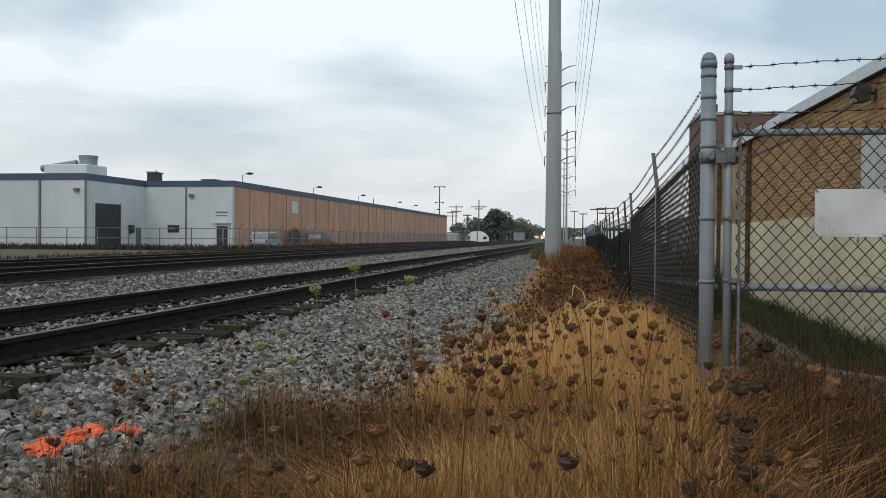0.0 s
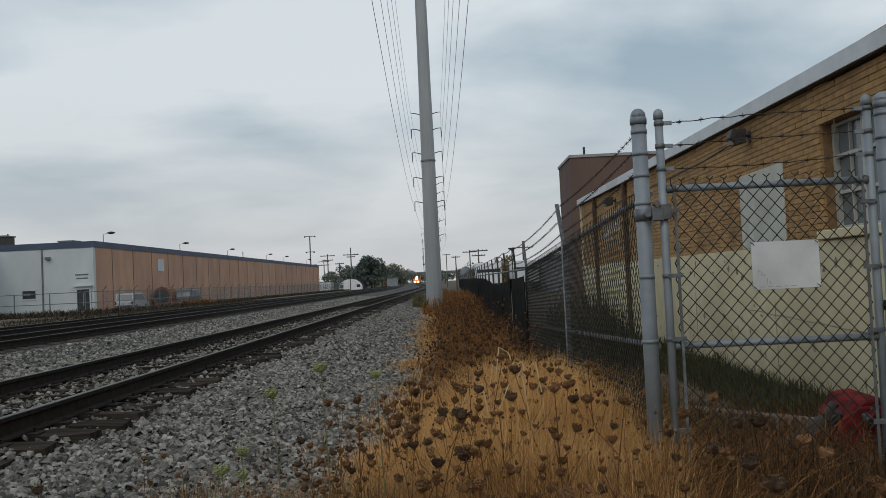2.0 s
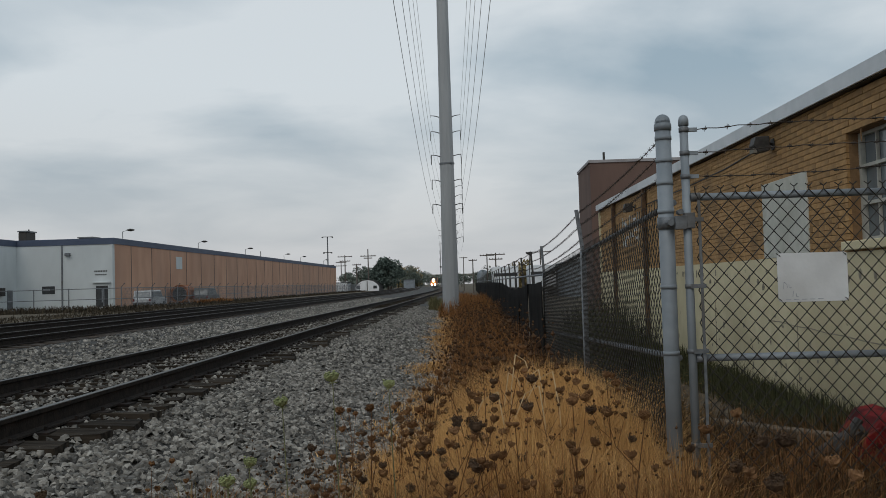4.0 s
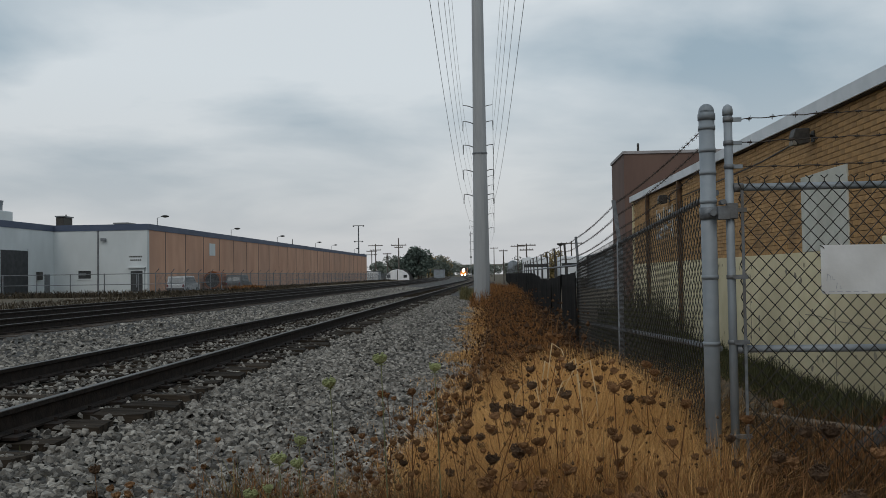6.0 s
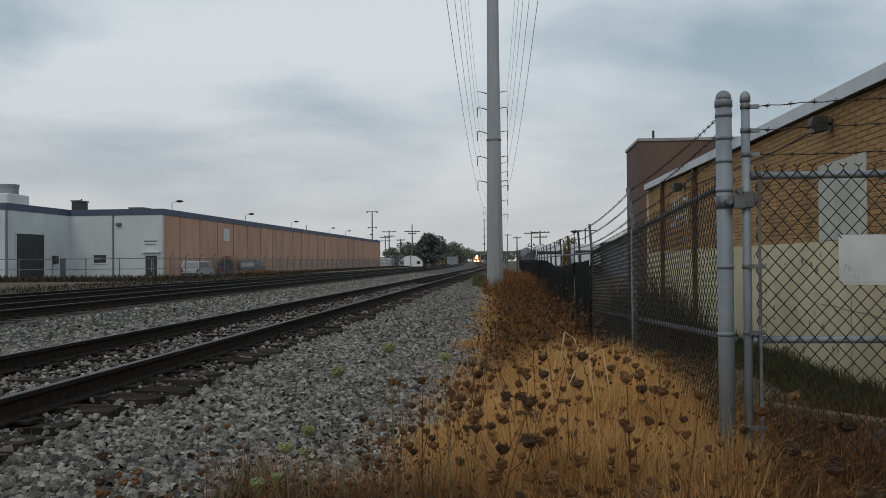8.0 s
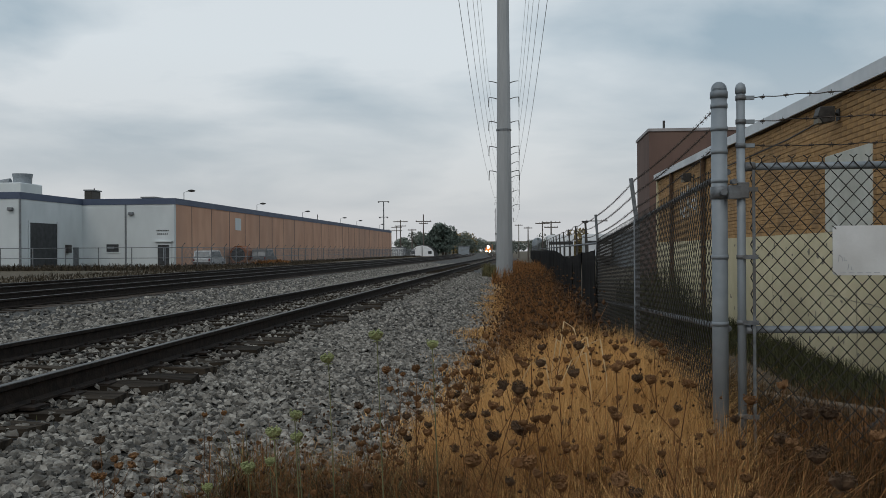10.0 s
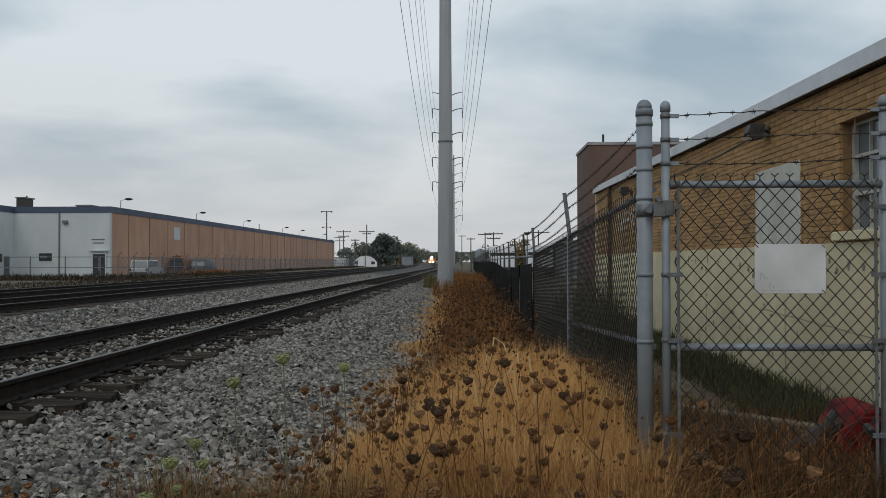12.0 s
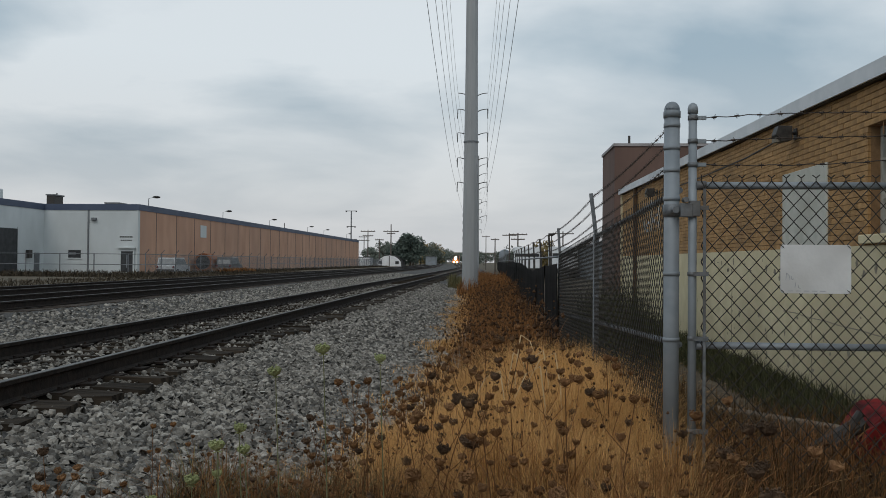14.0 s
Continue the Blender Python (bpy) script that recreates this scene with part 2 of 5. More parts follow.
M["stem_brown"] = mat("stem_brown", (0.09, 0.042, 0.02), (0.17, 0.085, 0.038), 18, 0.85, spec=0.12)
M["head_brown"] = mat("head_brown", (0.12, 0.06, 0.029), (0.25, 0.135, 0.062), 30, 0.95, spread=0.3, spec=0.12)
M["stem_green"] = mat("stem_green", (0.10, 0.11, 0.05), (0.17, 0.17, 0.08), 18, 0.8)
M["head_dark"] = mat("head_dark", (0.055, 0.036, 0.024), (0.13, 0.083, 0.053), 30, 0.95, spread=0.3, spec=0.12)
M["head_tan"] = mat("head_tan", (0.17, 0.09, 0.045), (0.30, 0.17, 0.085), 30, 0.95, spread=0.3, spec=0.12)
M["head_green"] = mat("head_green", (0.22, 0.25, 0.10), (0.33, 0.35, 0.17), 50, 0.85, spread=0.15)

glass = bpy.data.materials.new("window_glass")
glass.use_nodes = True
_g = glass.node_tree.nodes["Principled BSDF"]
_g.inputs["Base Color"].default_value = (0.13, 0.15, 0.16, 1)
_g.inputs["Roughness"].default_value, _g.inputs["Specular IOR Level"].default_value = 0.25, 0.8
M["glass"] = glass


# ---------------------------------------------------------------- mesh helpers
class Geo:
    """Collects vertices and faces of one mesh."""

    def __init__(self):
        self.v, self.f = [], []

    def box(self, x0, x1, y0, y1, z0, z1, m=None):
        n = len(self.v)
        c = [Vector((x, y, z)) for z in (z0, z1) for y in (y0, y1) for x in (x0, x1)]
        self.v += [tuple(m @ p) if m else tuple(p) for p in c]
        self.f += [tuple(n + i for i in q) for q in ((0, 2, 3, 1), (4, 5, 7, 6), (0, 1, 5, 4), (2, 6, 7, 3), (0, 4, 6, 2), (1, 3, 7, 5))]
        return self

    def tube(self, pts, r, sides=6, cap=True, r1=None):
        pts = [Vector(p) for p in pts]
        n0, k = len(self.v), len(pts)
        for i, p in enumerate(pts):
            d = (pts[min(i + 1, k - 1)] - pts[max(i - 1, 0)]).normalized()
            a = d.cross(Vector((0, 0, 1)) if abs(d.z) < 0.9 else Vector((1, 0, 0))).normalized()
            b = d.cross(a)
            q = r if r1 is None else r + (r1 - r) * i / (k - 1)
            for j in range(sides):
                t = 2 * math.pi * j / sides
                self.v.append(tuple(p + (a * math.cos(t) + b * math.sin(t)) * q))
        for i in range(k - 1):
            for j in range(sides):
                a, b = n0 + i * sides + j, n0 + i * sides + (j + 1) % sides
                self.f.append((a, b, b + sides, a + sides))
        if cap:
            self.f.append(tuple(n0 + j for j in range(sides))[::-1])
            self.f.append(tuple(n0 + (k - 1) * sides + j for j in range(sides)))
        return self

    def lathe(self, prof, centre=(0, 0, 0), sides=12):
        """Turned shape: rows of radius and height."""
        n0, c = len(self.v), centre
        for r, z in prof:
            for j in range(sides):
                t = 2 * math.pi * j / sides
                self.v.append((c[0] + r * math.cos(t), c[1] + r * math.sin(t), c[2] + z))
        for i in range(len(prof) - 1):
            for j in range(sides):
                a, b = n0 + i * sides + j, n0 + i * sides + (j + 1) % sides
                self.f.append((a, b, b + sides, a + sides))
        self.f.append(tuple(n0 + j for j in range(sides))[::-1])
        self.f.append(tuple(n0 + (len(prof) - 1) * sides + j for j in range(sides)))
        return self

    def prism(self, outline, y0, y1, axis="y"):
        """An outline in two axes drawn out along the third."""
        n, k = len(self.v), len(outline)
        for d in (y0, y1):
            for a, b in outline:
                self.v.append({"y": (a, d, b), "x": (d, a, b), "z": (a, b, d)}[axis])
        self.f += [(n + i, n + (i + 1) % k, n + k + (i + 1) % k, n + k + i) for i in range(k)]
        self.f += [tuple(n + i for i in range(k))[::-1], tuple(n + k + i for i in range(k))]
        return self

    def mesh(self, name, material, smooth=False):
        me = bpy.data.meshes.new(name)
        me.from_pydata(self.v, [], self.f)
        me.materials.append(M[material])
        me.update()
        if smooth:
            for p in me.polygons:
                p.use_smooth = len(p.vertices) == 4
        return me


def part(name, geo, material, parent=None, label="", smooth=False, bevel=0.0, fix=True):
    me = geo.mesh(name, material, smooth) if isinstance(geo, Geo) else geo
    if fix and isinstance(geo, Geo) and len(me.polygons) < 4000:
        bm = bmesh.new()
        bm.from_mesh(me)
        bmesh.ops.recalc_face_normals(bm, faces=bm.faces)
        if bevel:
            bmesh.ops.bevel(bm, geom=bm.edges[:], offset=bevel, segments=1, affect="EDGES")
        bm.to_mesh(me)
        bm.free()
    ob = new(name, me)
    ob.parent = parent
    if label:
        tagged(ob, label)
    return ob


def thing(name, label, category, group="", kind="", at=None):
    ob = new(name)
    ob.empty_display_size = 0.1
    if at:
        ob.location = at
    return tagged(ob, label, category, group, kind)


def bend(y):
    """How far the line has swung to the left of straight at y."""
    return -0.000213 * max(0.0, min(y, 190) - 90) ** 2 - 0.049 * max(0.0, y - 190)


def ground_z(x, y=0.0):
    """Height of the finished surface across the line."""
    x = x - bend(y)
    keys = ((-60, -0.55), (-15.5, -0.5), (-12.6, -0.20), (-5.3, -0.20), (-4.0, -0.34), (-2.6, -0.25), (-1.75, -0.215), (0.3, -0.22), (0.7, -0.25), (1.05, -0.275), (1.6, -0.35), (2.6, -0.50), (3.6, -0.60), (5.0, -0.62), (8.0, -0.80), (60, -0.85))
    if x <= keys[0][0]:
        return keys[0][1]
    for (a, za), (b, zb) in zip(keys, keys[1:]):
        if x <= b:
            return za + (zb - za) * (x - a) / (b - a)
    return keys[-1][1]


# ---------------------------------------------------------------- ground
def sheet(name, xs, ys, material, lift=0.0, rough=0.0, flat_far=True):
    g = Geo()
    for y in ys:
        for x in xs:
            xx = x + (bend(y) if abs(x) < 60 else 0)
            z = ground_z(xx, y) + lift + (noise.noise((x * 1.7, y * 1.7, 0)) * rough if abs(x) < 20 and abs(y) < 60 else 0)
            g.v.append((xx, y, z))
    n = len(xs)
    for j in range(len(ys) - 1):
        for i in range(n - 1):
            a = j * n + i
            g.f.append((a, a + 1, a + n + 1, a + n))
    return part(name, g, material, fix=False, smooth=True)


def steps(*spans):
    out = []
    for a, b, d in spans:
        k = max(1, round((b - a) / d))
        out += [a + (b - a) * i / k for i in range(k)]
    return out + [spans[-1][1]]


YS = steps((-60, -6, 9), (-6, 30, 0.4), (30, 100, 5), (100, 420, 10), (420, 2500, 400))
tagged(sheet("ground", steps((-2500, -60, 400), (-60, -16, 4), (-16, 9, 0.5), (9, 60, 6), (60, 2500, 400)), YS, "soil", -0.06, 0.05), "bare brown soil with dry weeds beside the tracks", "ground", kind="structure")
ballast = tagged(sheet("ballast_bed", steps((-14.5, -6, 0.8), (-6, 2.9, 0.2)), [y for y in YS if y < 421], "ballast_bed", 0.0, 0.03), "grey crushed-stone ballast bed under the tracks, darkened as shade between stones", "ballast", kind="structure")


# ---------------------------------------------------------------- railway
def rail_outline(x):
    h = [(-0.068, -0.165), (-0.068, -0.15), (-0.012, -0.135), (-0.010, -0.045), (-0.036, -0.034), (-0.036, -0.004)]
    return [(x + a, b) for a, b in h] + [(x - a, b) for a, b in h[::-1]]


TX = 0.14  # near rail of the near track


def make_rail(x, label):
    ys = steps((-25, 90, 115), (90, 420, 12))
    top = thing("rail", label, "rail", group="rails of the tracks")
    for nm, ring, m in (("rail_body", rail_outline(0), "rail_side"), ("rail_head", [(-0.022, -0.006), (-0.022, 0.0), (-0.016, 0.0012), (0.030, 0.0012), (0.0365, 0.0), (0.0365, -0.006)], "rail_top")):
        g = Geo()
        k = len(ring)
        for y in ys:
            g.v += [(x + a + bend(y), y, b) for a, b in ring]
        for j in range(len(ys) - 1):
            g.f += [(j * k + i, j * k + (i + 1) % k, (j + 1) * k + (i + 1) % k, (j + 1) * k + i) for i in range(k)]
        g.f += [tuple(range(k)), tuple((len(ys) - 1) * k + i for i in range(k))]
        part(nm, g, m, top, "worn shiny running surface" if nm == "rail_head" else "")
    return top


for x, lab in ((TX, "near"), (TX - 1.505, "near"), (-6.1, "second"), (-7.6, "second"), (-9.7, "third"), (-11.2, "third")):
    make_rail(x, "rusty dark steel rail of the %s track on wooden ties" % lab)

rng = random.Random(4)
tie_mesh = []
for k in range(6):
    g = Geo()
    L = 1.28 + rng.uniform(-0.09, 0.07)
    g.box(-L, L + rng.uniform(-0.04, 0.06), -0.11, 0.11, -0.34, -0.172 + rng.uniform(-0.015, 0.006))
    bm = bmesh.new()
    me = g.mesh("tie", "tie")
    bm.from_mesh(me)
    bmesh.ops.subdivide_edges(bm, edges=[e for e in bm.edges if abs((e.verts[0].co - e.verts[1].co).x) > 1], cuts=7)
    for v in bm.verts:
        v.co += Vector((rng.uniform(-0.03, 0.03), rng.uniform(-0.022, 0.022), rng.uniform(-0.02, 0.012)))
    bm.to_mesh(me)
    bm.free()
    tie_mesh.append(me)
ties = thing("railway_ties", "weathered dark wooden railway ties bedded in grey ballast", "railway ties", kind="structure")
far = Geo()
y, i = -4.0, 0
while y < 300:
    if y < 70:
        o = part("tie", tie_mesh[i % 6], None, ties)
        o.matrix_basis = pose(TX - 0.75 + rng.uniform(-0.06, 0.06), y + rng.uniform(-0.03, 0.03), 0, 0, 0, rng.uniform(-1.2, 1.2))
    else:
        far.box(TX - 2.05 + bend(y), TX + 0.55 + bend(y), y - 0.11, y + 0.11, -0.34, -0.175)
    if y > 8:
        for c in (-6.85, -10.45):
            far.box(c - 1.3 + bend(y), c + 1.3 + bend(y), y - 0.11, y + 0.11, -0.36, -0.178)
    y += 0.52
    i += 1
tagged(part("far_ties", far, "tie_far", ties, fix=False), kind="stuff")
plates = Geo()
y = -4.0
while y < 40:
    for x in (TX, TX - 1.505):
        plates.box(x - 0.17, x + 0.17, y - 0.09, y + 0.09, -0.178, -0.158)
        for sx, sy in ((-0.09, -0.04), (0.09, 0.04)):
            plates.box(x + sx - 0.012, x + sx + 0.012, y + sy - 0.012, y + sy + 0.012, -0.16, -0.128)
    y += 0.52
tagged(part("tie_plates", plates, "rail_side", ties, "rusty steel plates and spikes", fix=False), kind="stuff")

# ---------------------------------------------------------------- brick and cream building
WX = 8.0
B0, B1 = -14.0, 30.5
Z_LINE, Z_EAVE, Z_BASE = 1.09, 3.10, -1.0
WIN = (8.1, 10.5, 1.22, 2.50)


def eave(y):
    return 2.985 + 0.0105 * (y - 8)


house = thing("workshop_building", "single-storey tan brick workshop with cream painted lower wall", "building")
g = Geo()
g.box(WX + 0.02, WX + 0.3, WIN[1], B1, Z_LINE, Z_EAVE + 0.15)
g.box(WX + 0.02, WX + 0.3, B0, WIN[0], Z_LINE, Z_EAVE + 0.15)
g.box(WX + 0.02, WX + 0.3, WIN[0], WIN[1], WIN[3], Z_EAVE + 0.15)
g.box(WX + 0.02, WX + 0.3, WIN[0], WIN[1], Z_LINE, WIN[2])
upper = part("upper_wall", g, "mortar", house, "tan brick upper wall with dark raked joints")
g = Geo().box(WX - 0.03, WX + 0.3, B0, B1, Z_BASE, Z_LINE)
lower = part("lower_wall", g, "cream", house, "cream painted masonry with peeling patches")
g = Geo().box(WX, WX + 14, B1 - 0.28, B1 + 0.02, Z_BASE, Z_EAVE + 0.15)
part("end_wall", g, "cream", house)
g = Geo().box(WX + 13.7, WX + 14, B0, B1, Z_BASE, Z_EAVE + 0.15).box(WX, WX + 14, B0, B0 + 0.3, Z_BASE, Z_EAVE + 0.15)
part("back_wall", g, "cream", house)
g = Geo()
n = 0
for y in (B0 - 0.3, B1 + 0.12):
    z = eave(y)
    g.v += [(WX - 0.10, y, z + 0.02), (WX - 0.10, y, z + 0.16), (WX + 14.3, y, z + 0.75), (WX + 14.3, y, z + 0.60)]
g.f += [(n, n + 1, n + 5, n + 4), (n + 1, n + 2, n + 6, n + 5), (n + 2, n + 3, n + 7, n + 6), (n + 3, n, n + 4, n + 7), (n, n + 3, n + 2, n + 1), (n + 4, n + 5, n + 6, n + 7)]
part("roof", g, "fascia", house, "pale grey metal roof edge")
g = Geo()
n = 0
for y in (B0 - 0.3, B1 + 0.1):
    z = eave(y)
    g.v += [(WX - 0.136, y, z - 0.02), (WX - 0.136, y, z + 0.17), (WX - 0.104, y, z + 0.17), (WX - 0.104, y, z - 0.02)]
g.f += [(0, 1, 5, 4), (1, 2, 6, 5), (2, 3, 7, 6), (3, 0, 4, 7), (0, 3, 2, 1), (4, 5, 6, 7)]
part("fascia_board", g, "fascia", house, "pale grey metal fascia")
g = Geo()
for y in (B0, B1):
    z = eave(y)
    g.v += [(WX - 0.10, y, z - 0.03), (WX + 0.02, y, z - 0.03), (WX + 0.02, y, z + 0.012), (WX - 0.10, y, z + 0.012)]
g.f += [(0, 1, 5, 4), (1, 2, 6, 5), (2, 3, 7, 6), (3, 0, 4, 7), (0, 3, 2, 1), (4, 5, 6, 7)]
part("soffit", g, "dark_metal", house, "dark soffit board")
# corner downpipe at the far end
part("corner_trim", Geo().box(WX - 0.06, WX + 0.04, B1 - 0.12, B1 + 0.06, Z_BASE, Z_EAVE + 0.1), "cream", house, "cream corner trim")

# window facing the yard
win = part("window", Geo().box(WX + 0.19, WX + 0.21, WIN[0], WIN[1], WIN[2], WIN[3]), "glass", house, "steel-framed window with grey panes")
for y in (WIN[0], WIN[0] + 0.79, WIN[0] + 1.58, WIN[1] - 0.06):
    part("frame_post", Geo().box(WX + 0.13, WX + 0.188, y, y + 0.06, WIN[2] + 0.001, WIN[3] - 0.001), "frame_paint", win)
for z in (WIN[2] + 0.002, WIN[2] + 0.42, WIN[2] + 0.86, WIN[3] - 0.042):
    part("glazing_bar", Geo().box(WX + 0.135, WX + 0.186, WIN[0] + 0.002, WIN[1] - 0.002, z, z + 0.04), "frame_paint", win)
for k in range(3):
    yy = WIN[0] + 0.395 + 0.79 * k
    part("thin_bar", Geo().box(WX + 0.15, WX + 0.187, yy, yy + 0.02, WIN[2] + 0.004, WIN[3] - 0.004), "frame_paint", win)
part("sill", Geo().box(WX - 0.09, WX + 0.14, WIN[0] - 0.1, WIN[1] + 0.1, WIN[2] - 0.11, WIN[2] - 0.003), "cream", win, "cream stone sill", bevel=0.01)
# far windows under the eave
for y0, y1, z0, z1 in ((23.6, 26.0, 1.75, 2.62),):
    w2 = part("window", Geo().box(WX - 0.012, WX + 0.001, y0, y1, z0, z1), "glass", house)
    for y in (y0, (y0 + y1) / 2, y1 - 0.07):
        part("frame_post", Geo().box(WX - 0.035, WX - 0.013, y, y + 0.07, z0 + 0.001, z1 - 0.001), "frame_paint", w2)

# rusty downpipes
for y in (22.4, 27.2):
    dp = part("downpipe", Geo().box(WX - 0.14, WX - 0.035, y, y + 0.11, -0.75, eave(y) - 0.03), "rust_pipe", house, "rusty square downpipe", bevel=0.008)
    for z in (-0.2, 0.9, 2.1):
        part("bracket", Geo().box(WX - 0.15, WX - 0.034, y - 0.03, y + 0.14, z, z + 0.04), "dark_metal", dp)
# boarded opening
part("boarded_panel", Geo().box(WX - 0.034, WX + 0.0, 11.75, 13.55, Z_LINE + 0.004, 2.22), "board_grey", house, "grey painted board over an old opening", bevel=0.006)
# peeling marks and cracks on the cream wall
rng = random.Random(11)
g = Geo()
for k in range(95):
    y, z = rng.uniform(7, 20), rng.choice((rng.uniform(-0.75, -0.15), rng.uniform(0.7, 1.05), rng.uniform(-0.7, 1.0)))
    w, h = rng.uniform(0.02, 0.13), rng.uniform(0.015, 0.10)
    n = len(g.v)
    m = rng.randint(5, 8)
    for j in range(m):
        a = 2 * math.pi * j / m
        r = rng.uniform(0.5, 1.0)
        g.v.append((WX - 0.033, y + math.cos(a) * w * r * 0.7, z + math.sin(a) * h * r))
    g.f.append(tuple(n + j for j in range(m)))
tagged(part("peeling_paint", g, "peel", house, "bare patches in the cream paint", fix=False), kind="stuff")
g = Geo()
for y, z0 in ((12.3, -0.7), (9.1, -0.6), (16.4, -0.6)):
    g.tube([(WX - 0.031, y + 0.01 * math.sin(k * 2.1), z0 + k * 0.2) for k in range(6)], 0.007, 4)
g.tube([(WX - 0.031, 9.1 + k * 0.55, 0.02 + 0.018 * k + 0.01 * math.sin(k * 3)) for k in range(9)], 0.007, 4)
tagged(part("cracks", g, "peel", house), kind="stuff")
# vertical rust runs under the eave and brick-wall cracks
g = Geo()
for k in range(26):
    y = rng.uniform(7.5, 29)
    h = rng.uniform(0.05, 0.35)
    g.box(WX - 0.004, WX + 0.002, y, y + rng.uniform(0.015, 0.05), eave(y) - 0.03 - h, eave(y) - 0.03)
for y in (10.1, 13.0, 15.6):
    g.tube([(WX - 0.002, y + 0.012 * math.sin(k * 1.9), 2.35 + k * 0.1) for k in range(7)], 0.008, 4)
tagged(part("stain_runs", g, "mortar", house, "dark runs below the eave", fix=False), kind="stuff")

# wall lamps, with the cable that feeds them
for y in (13.0, 24.0):
    lamp = thing("wall_lamp", "dark metal flood lamp on a short bracket under the eave", "lamp", group="wall lamps")
    z = 2.77
    part("mount_plate", Geo().box(WX - 0.03, WX + 0.002, y - 0.07, y + 0.07, z - 0.08, z + 0.08), "dark_metal", lamp)
    part("arm", Geo().tube([(WX - 0.02, y, z), (WX - 0.12, y, z + 0.03)], 0.02, 8), "dark_metal", lamp)
    part("hood", Geo().prism([(WX - 0.34, z - 0.02), (WX - 0.30, z + 0.11), (WX - 0.10, z + 0.11), (WX - 0.10, z - 0.10), (WX - 0.26, z - 0.13)], y - 0.11, y + 0.11), "dark_metal", lamp, bevel=0.008)
    part("lens", Geo().box(WX - 0.335, WX - 0.28, y - 0.09, y + 0.09, z - 0.125, z - 0.06, None), "conc_dark", lamp)
cable = thing("wall_cable", "thin dark cable clipped along the brick wall", "cable")
part("conduit", Geo().tube([(WX - 0.02, 13.05, 2.82), (WX - 0.02, 15.5, 2.72), (WX - 0.02, 18.5, 2.70), (WX - 0.02, 24, 2.72)], 0.013, 5), "dark_metal", cable)

# bricks: shared meshes, stretcher bond
rng = random.Random(7)
BL, BH = 0.404, 0.0665
PITCH_Y, PITCH_Z = 0.41, 0.0745
brick_me = Geo().box(-0.015, 0.02, -BL / 2, BL / 2, -BH / 2, BH / 2).mesh("brick", "brick")
joined = Geo()
near = []
row = 0
z = Z_LINE + PITCH_Z / 2
while z < Z_EAVE + 0.25:
    y = 2.0 + (0.5 * PITCH_Y if row % 2 else 0)
    while y < B1 - 0.15:
        ya, yb = y - BL / 2, y + BL / 2
        if WIN[2] - 0.03 < z < WIN[3] + 0.02:
            if ya < WIN[1] < yb:
                ya = WIN[1]
            elif ya < WIN[0] < yb:
                yb = WIN[0]
        whole = yb - ya > BL - 0.001
        hid = (ya >= WIN[0] and yb <= WIN[1] and WIN[2] - 0.03 < z < WIN[3] + 0.02) or yb - ya < 0.02
        hid = hid or (11.9 < y < 13.4 and z < 2.18) or z > eave(y) - 0.02
        if not hid:
            d = rng.uniform(-0.004, 0.004)
            if whole and 9.6 < y < 13.2 and len(near) < 300:
                near.append((y, z, d))
            else:
                joined.box(WX - 0.015 + d, WX + 0.02, ya, yb, z - BH / 2, z + BH / 2)
        y += PITCH_Y
    z += PITCH_Z
    row += 1
BRICKS = near
tagged(part("brickwork", joined, "brick_far", upper, "tan bricks", fix=False), kind="stuff")

# brown block behind the workshop
blk = thing("brown_building", "taller plain brown building with a pale coping", "building")
part("wall", Geo().box(8.6, 24, 37.0, 41.0, -1.0, 5.72), "brown_wall", blk)
part("coping", Geo().box(8.55, 24.05, 36.95, 41.05, 5.724, 5.84), "brown_cap", blk, "pale metal coping")
part("vent_pipe", Geo().tube([(9.35, 38, 5.84), (9.35, 38, 6.3)], 0.05, 8), "dark_metal", blk)


# ---------------------------------------------------------------- chain-link fence, gate
def fabric(geo, place, width, z0, z1, pitch=0.0415, r=0.0038, barbs=True):
    """Woven wires: zigzags that hook into each other; place(u, z) gives the world point."""
    k = int(width / pitch)
    step = pitch * 1.12
    rows = int((z1 - z0) / step)
    for i in range(k + 1):
        c = i * pitch
        pts = []
        for j in range(rows + 1):
            u = c + (pitch / 2 if (j + i + rows) % 2 else -pitch / 2) * 1.04
            pts.append(place(min(max(u, 0), width), z1 - (rows - j) * step))
        geo.tube(pts, r, 4, cap=False)
        if barbs and i % 2 == 0:
            e = Vector(place(min(max(c - pitch * 0.5, 0), width), z1))
            geo.tube([e, Vector(place(min(max(c - pitch * 0.5, 0), width), z1 + 0.018)), Vector(place(min(max(c - pitch * 1.0, 0), width), z1 + 0.034))], r * 0.8, 4)
            geo.tube([e + Vector((0, 0.006, 0.016)), Vector(place(min(max(c + pitch * 0.0, 0), width), z1 + 0.036))], r * 0.8, 4)
    return geo


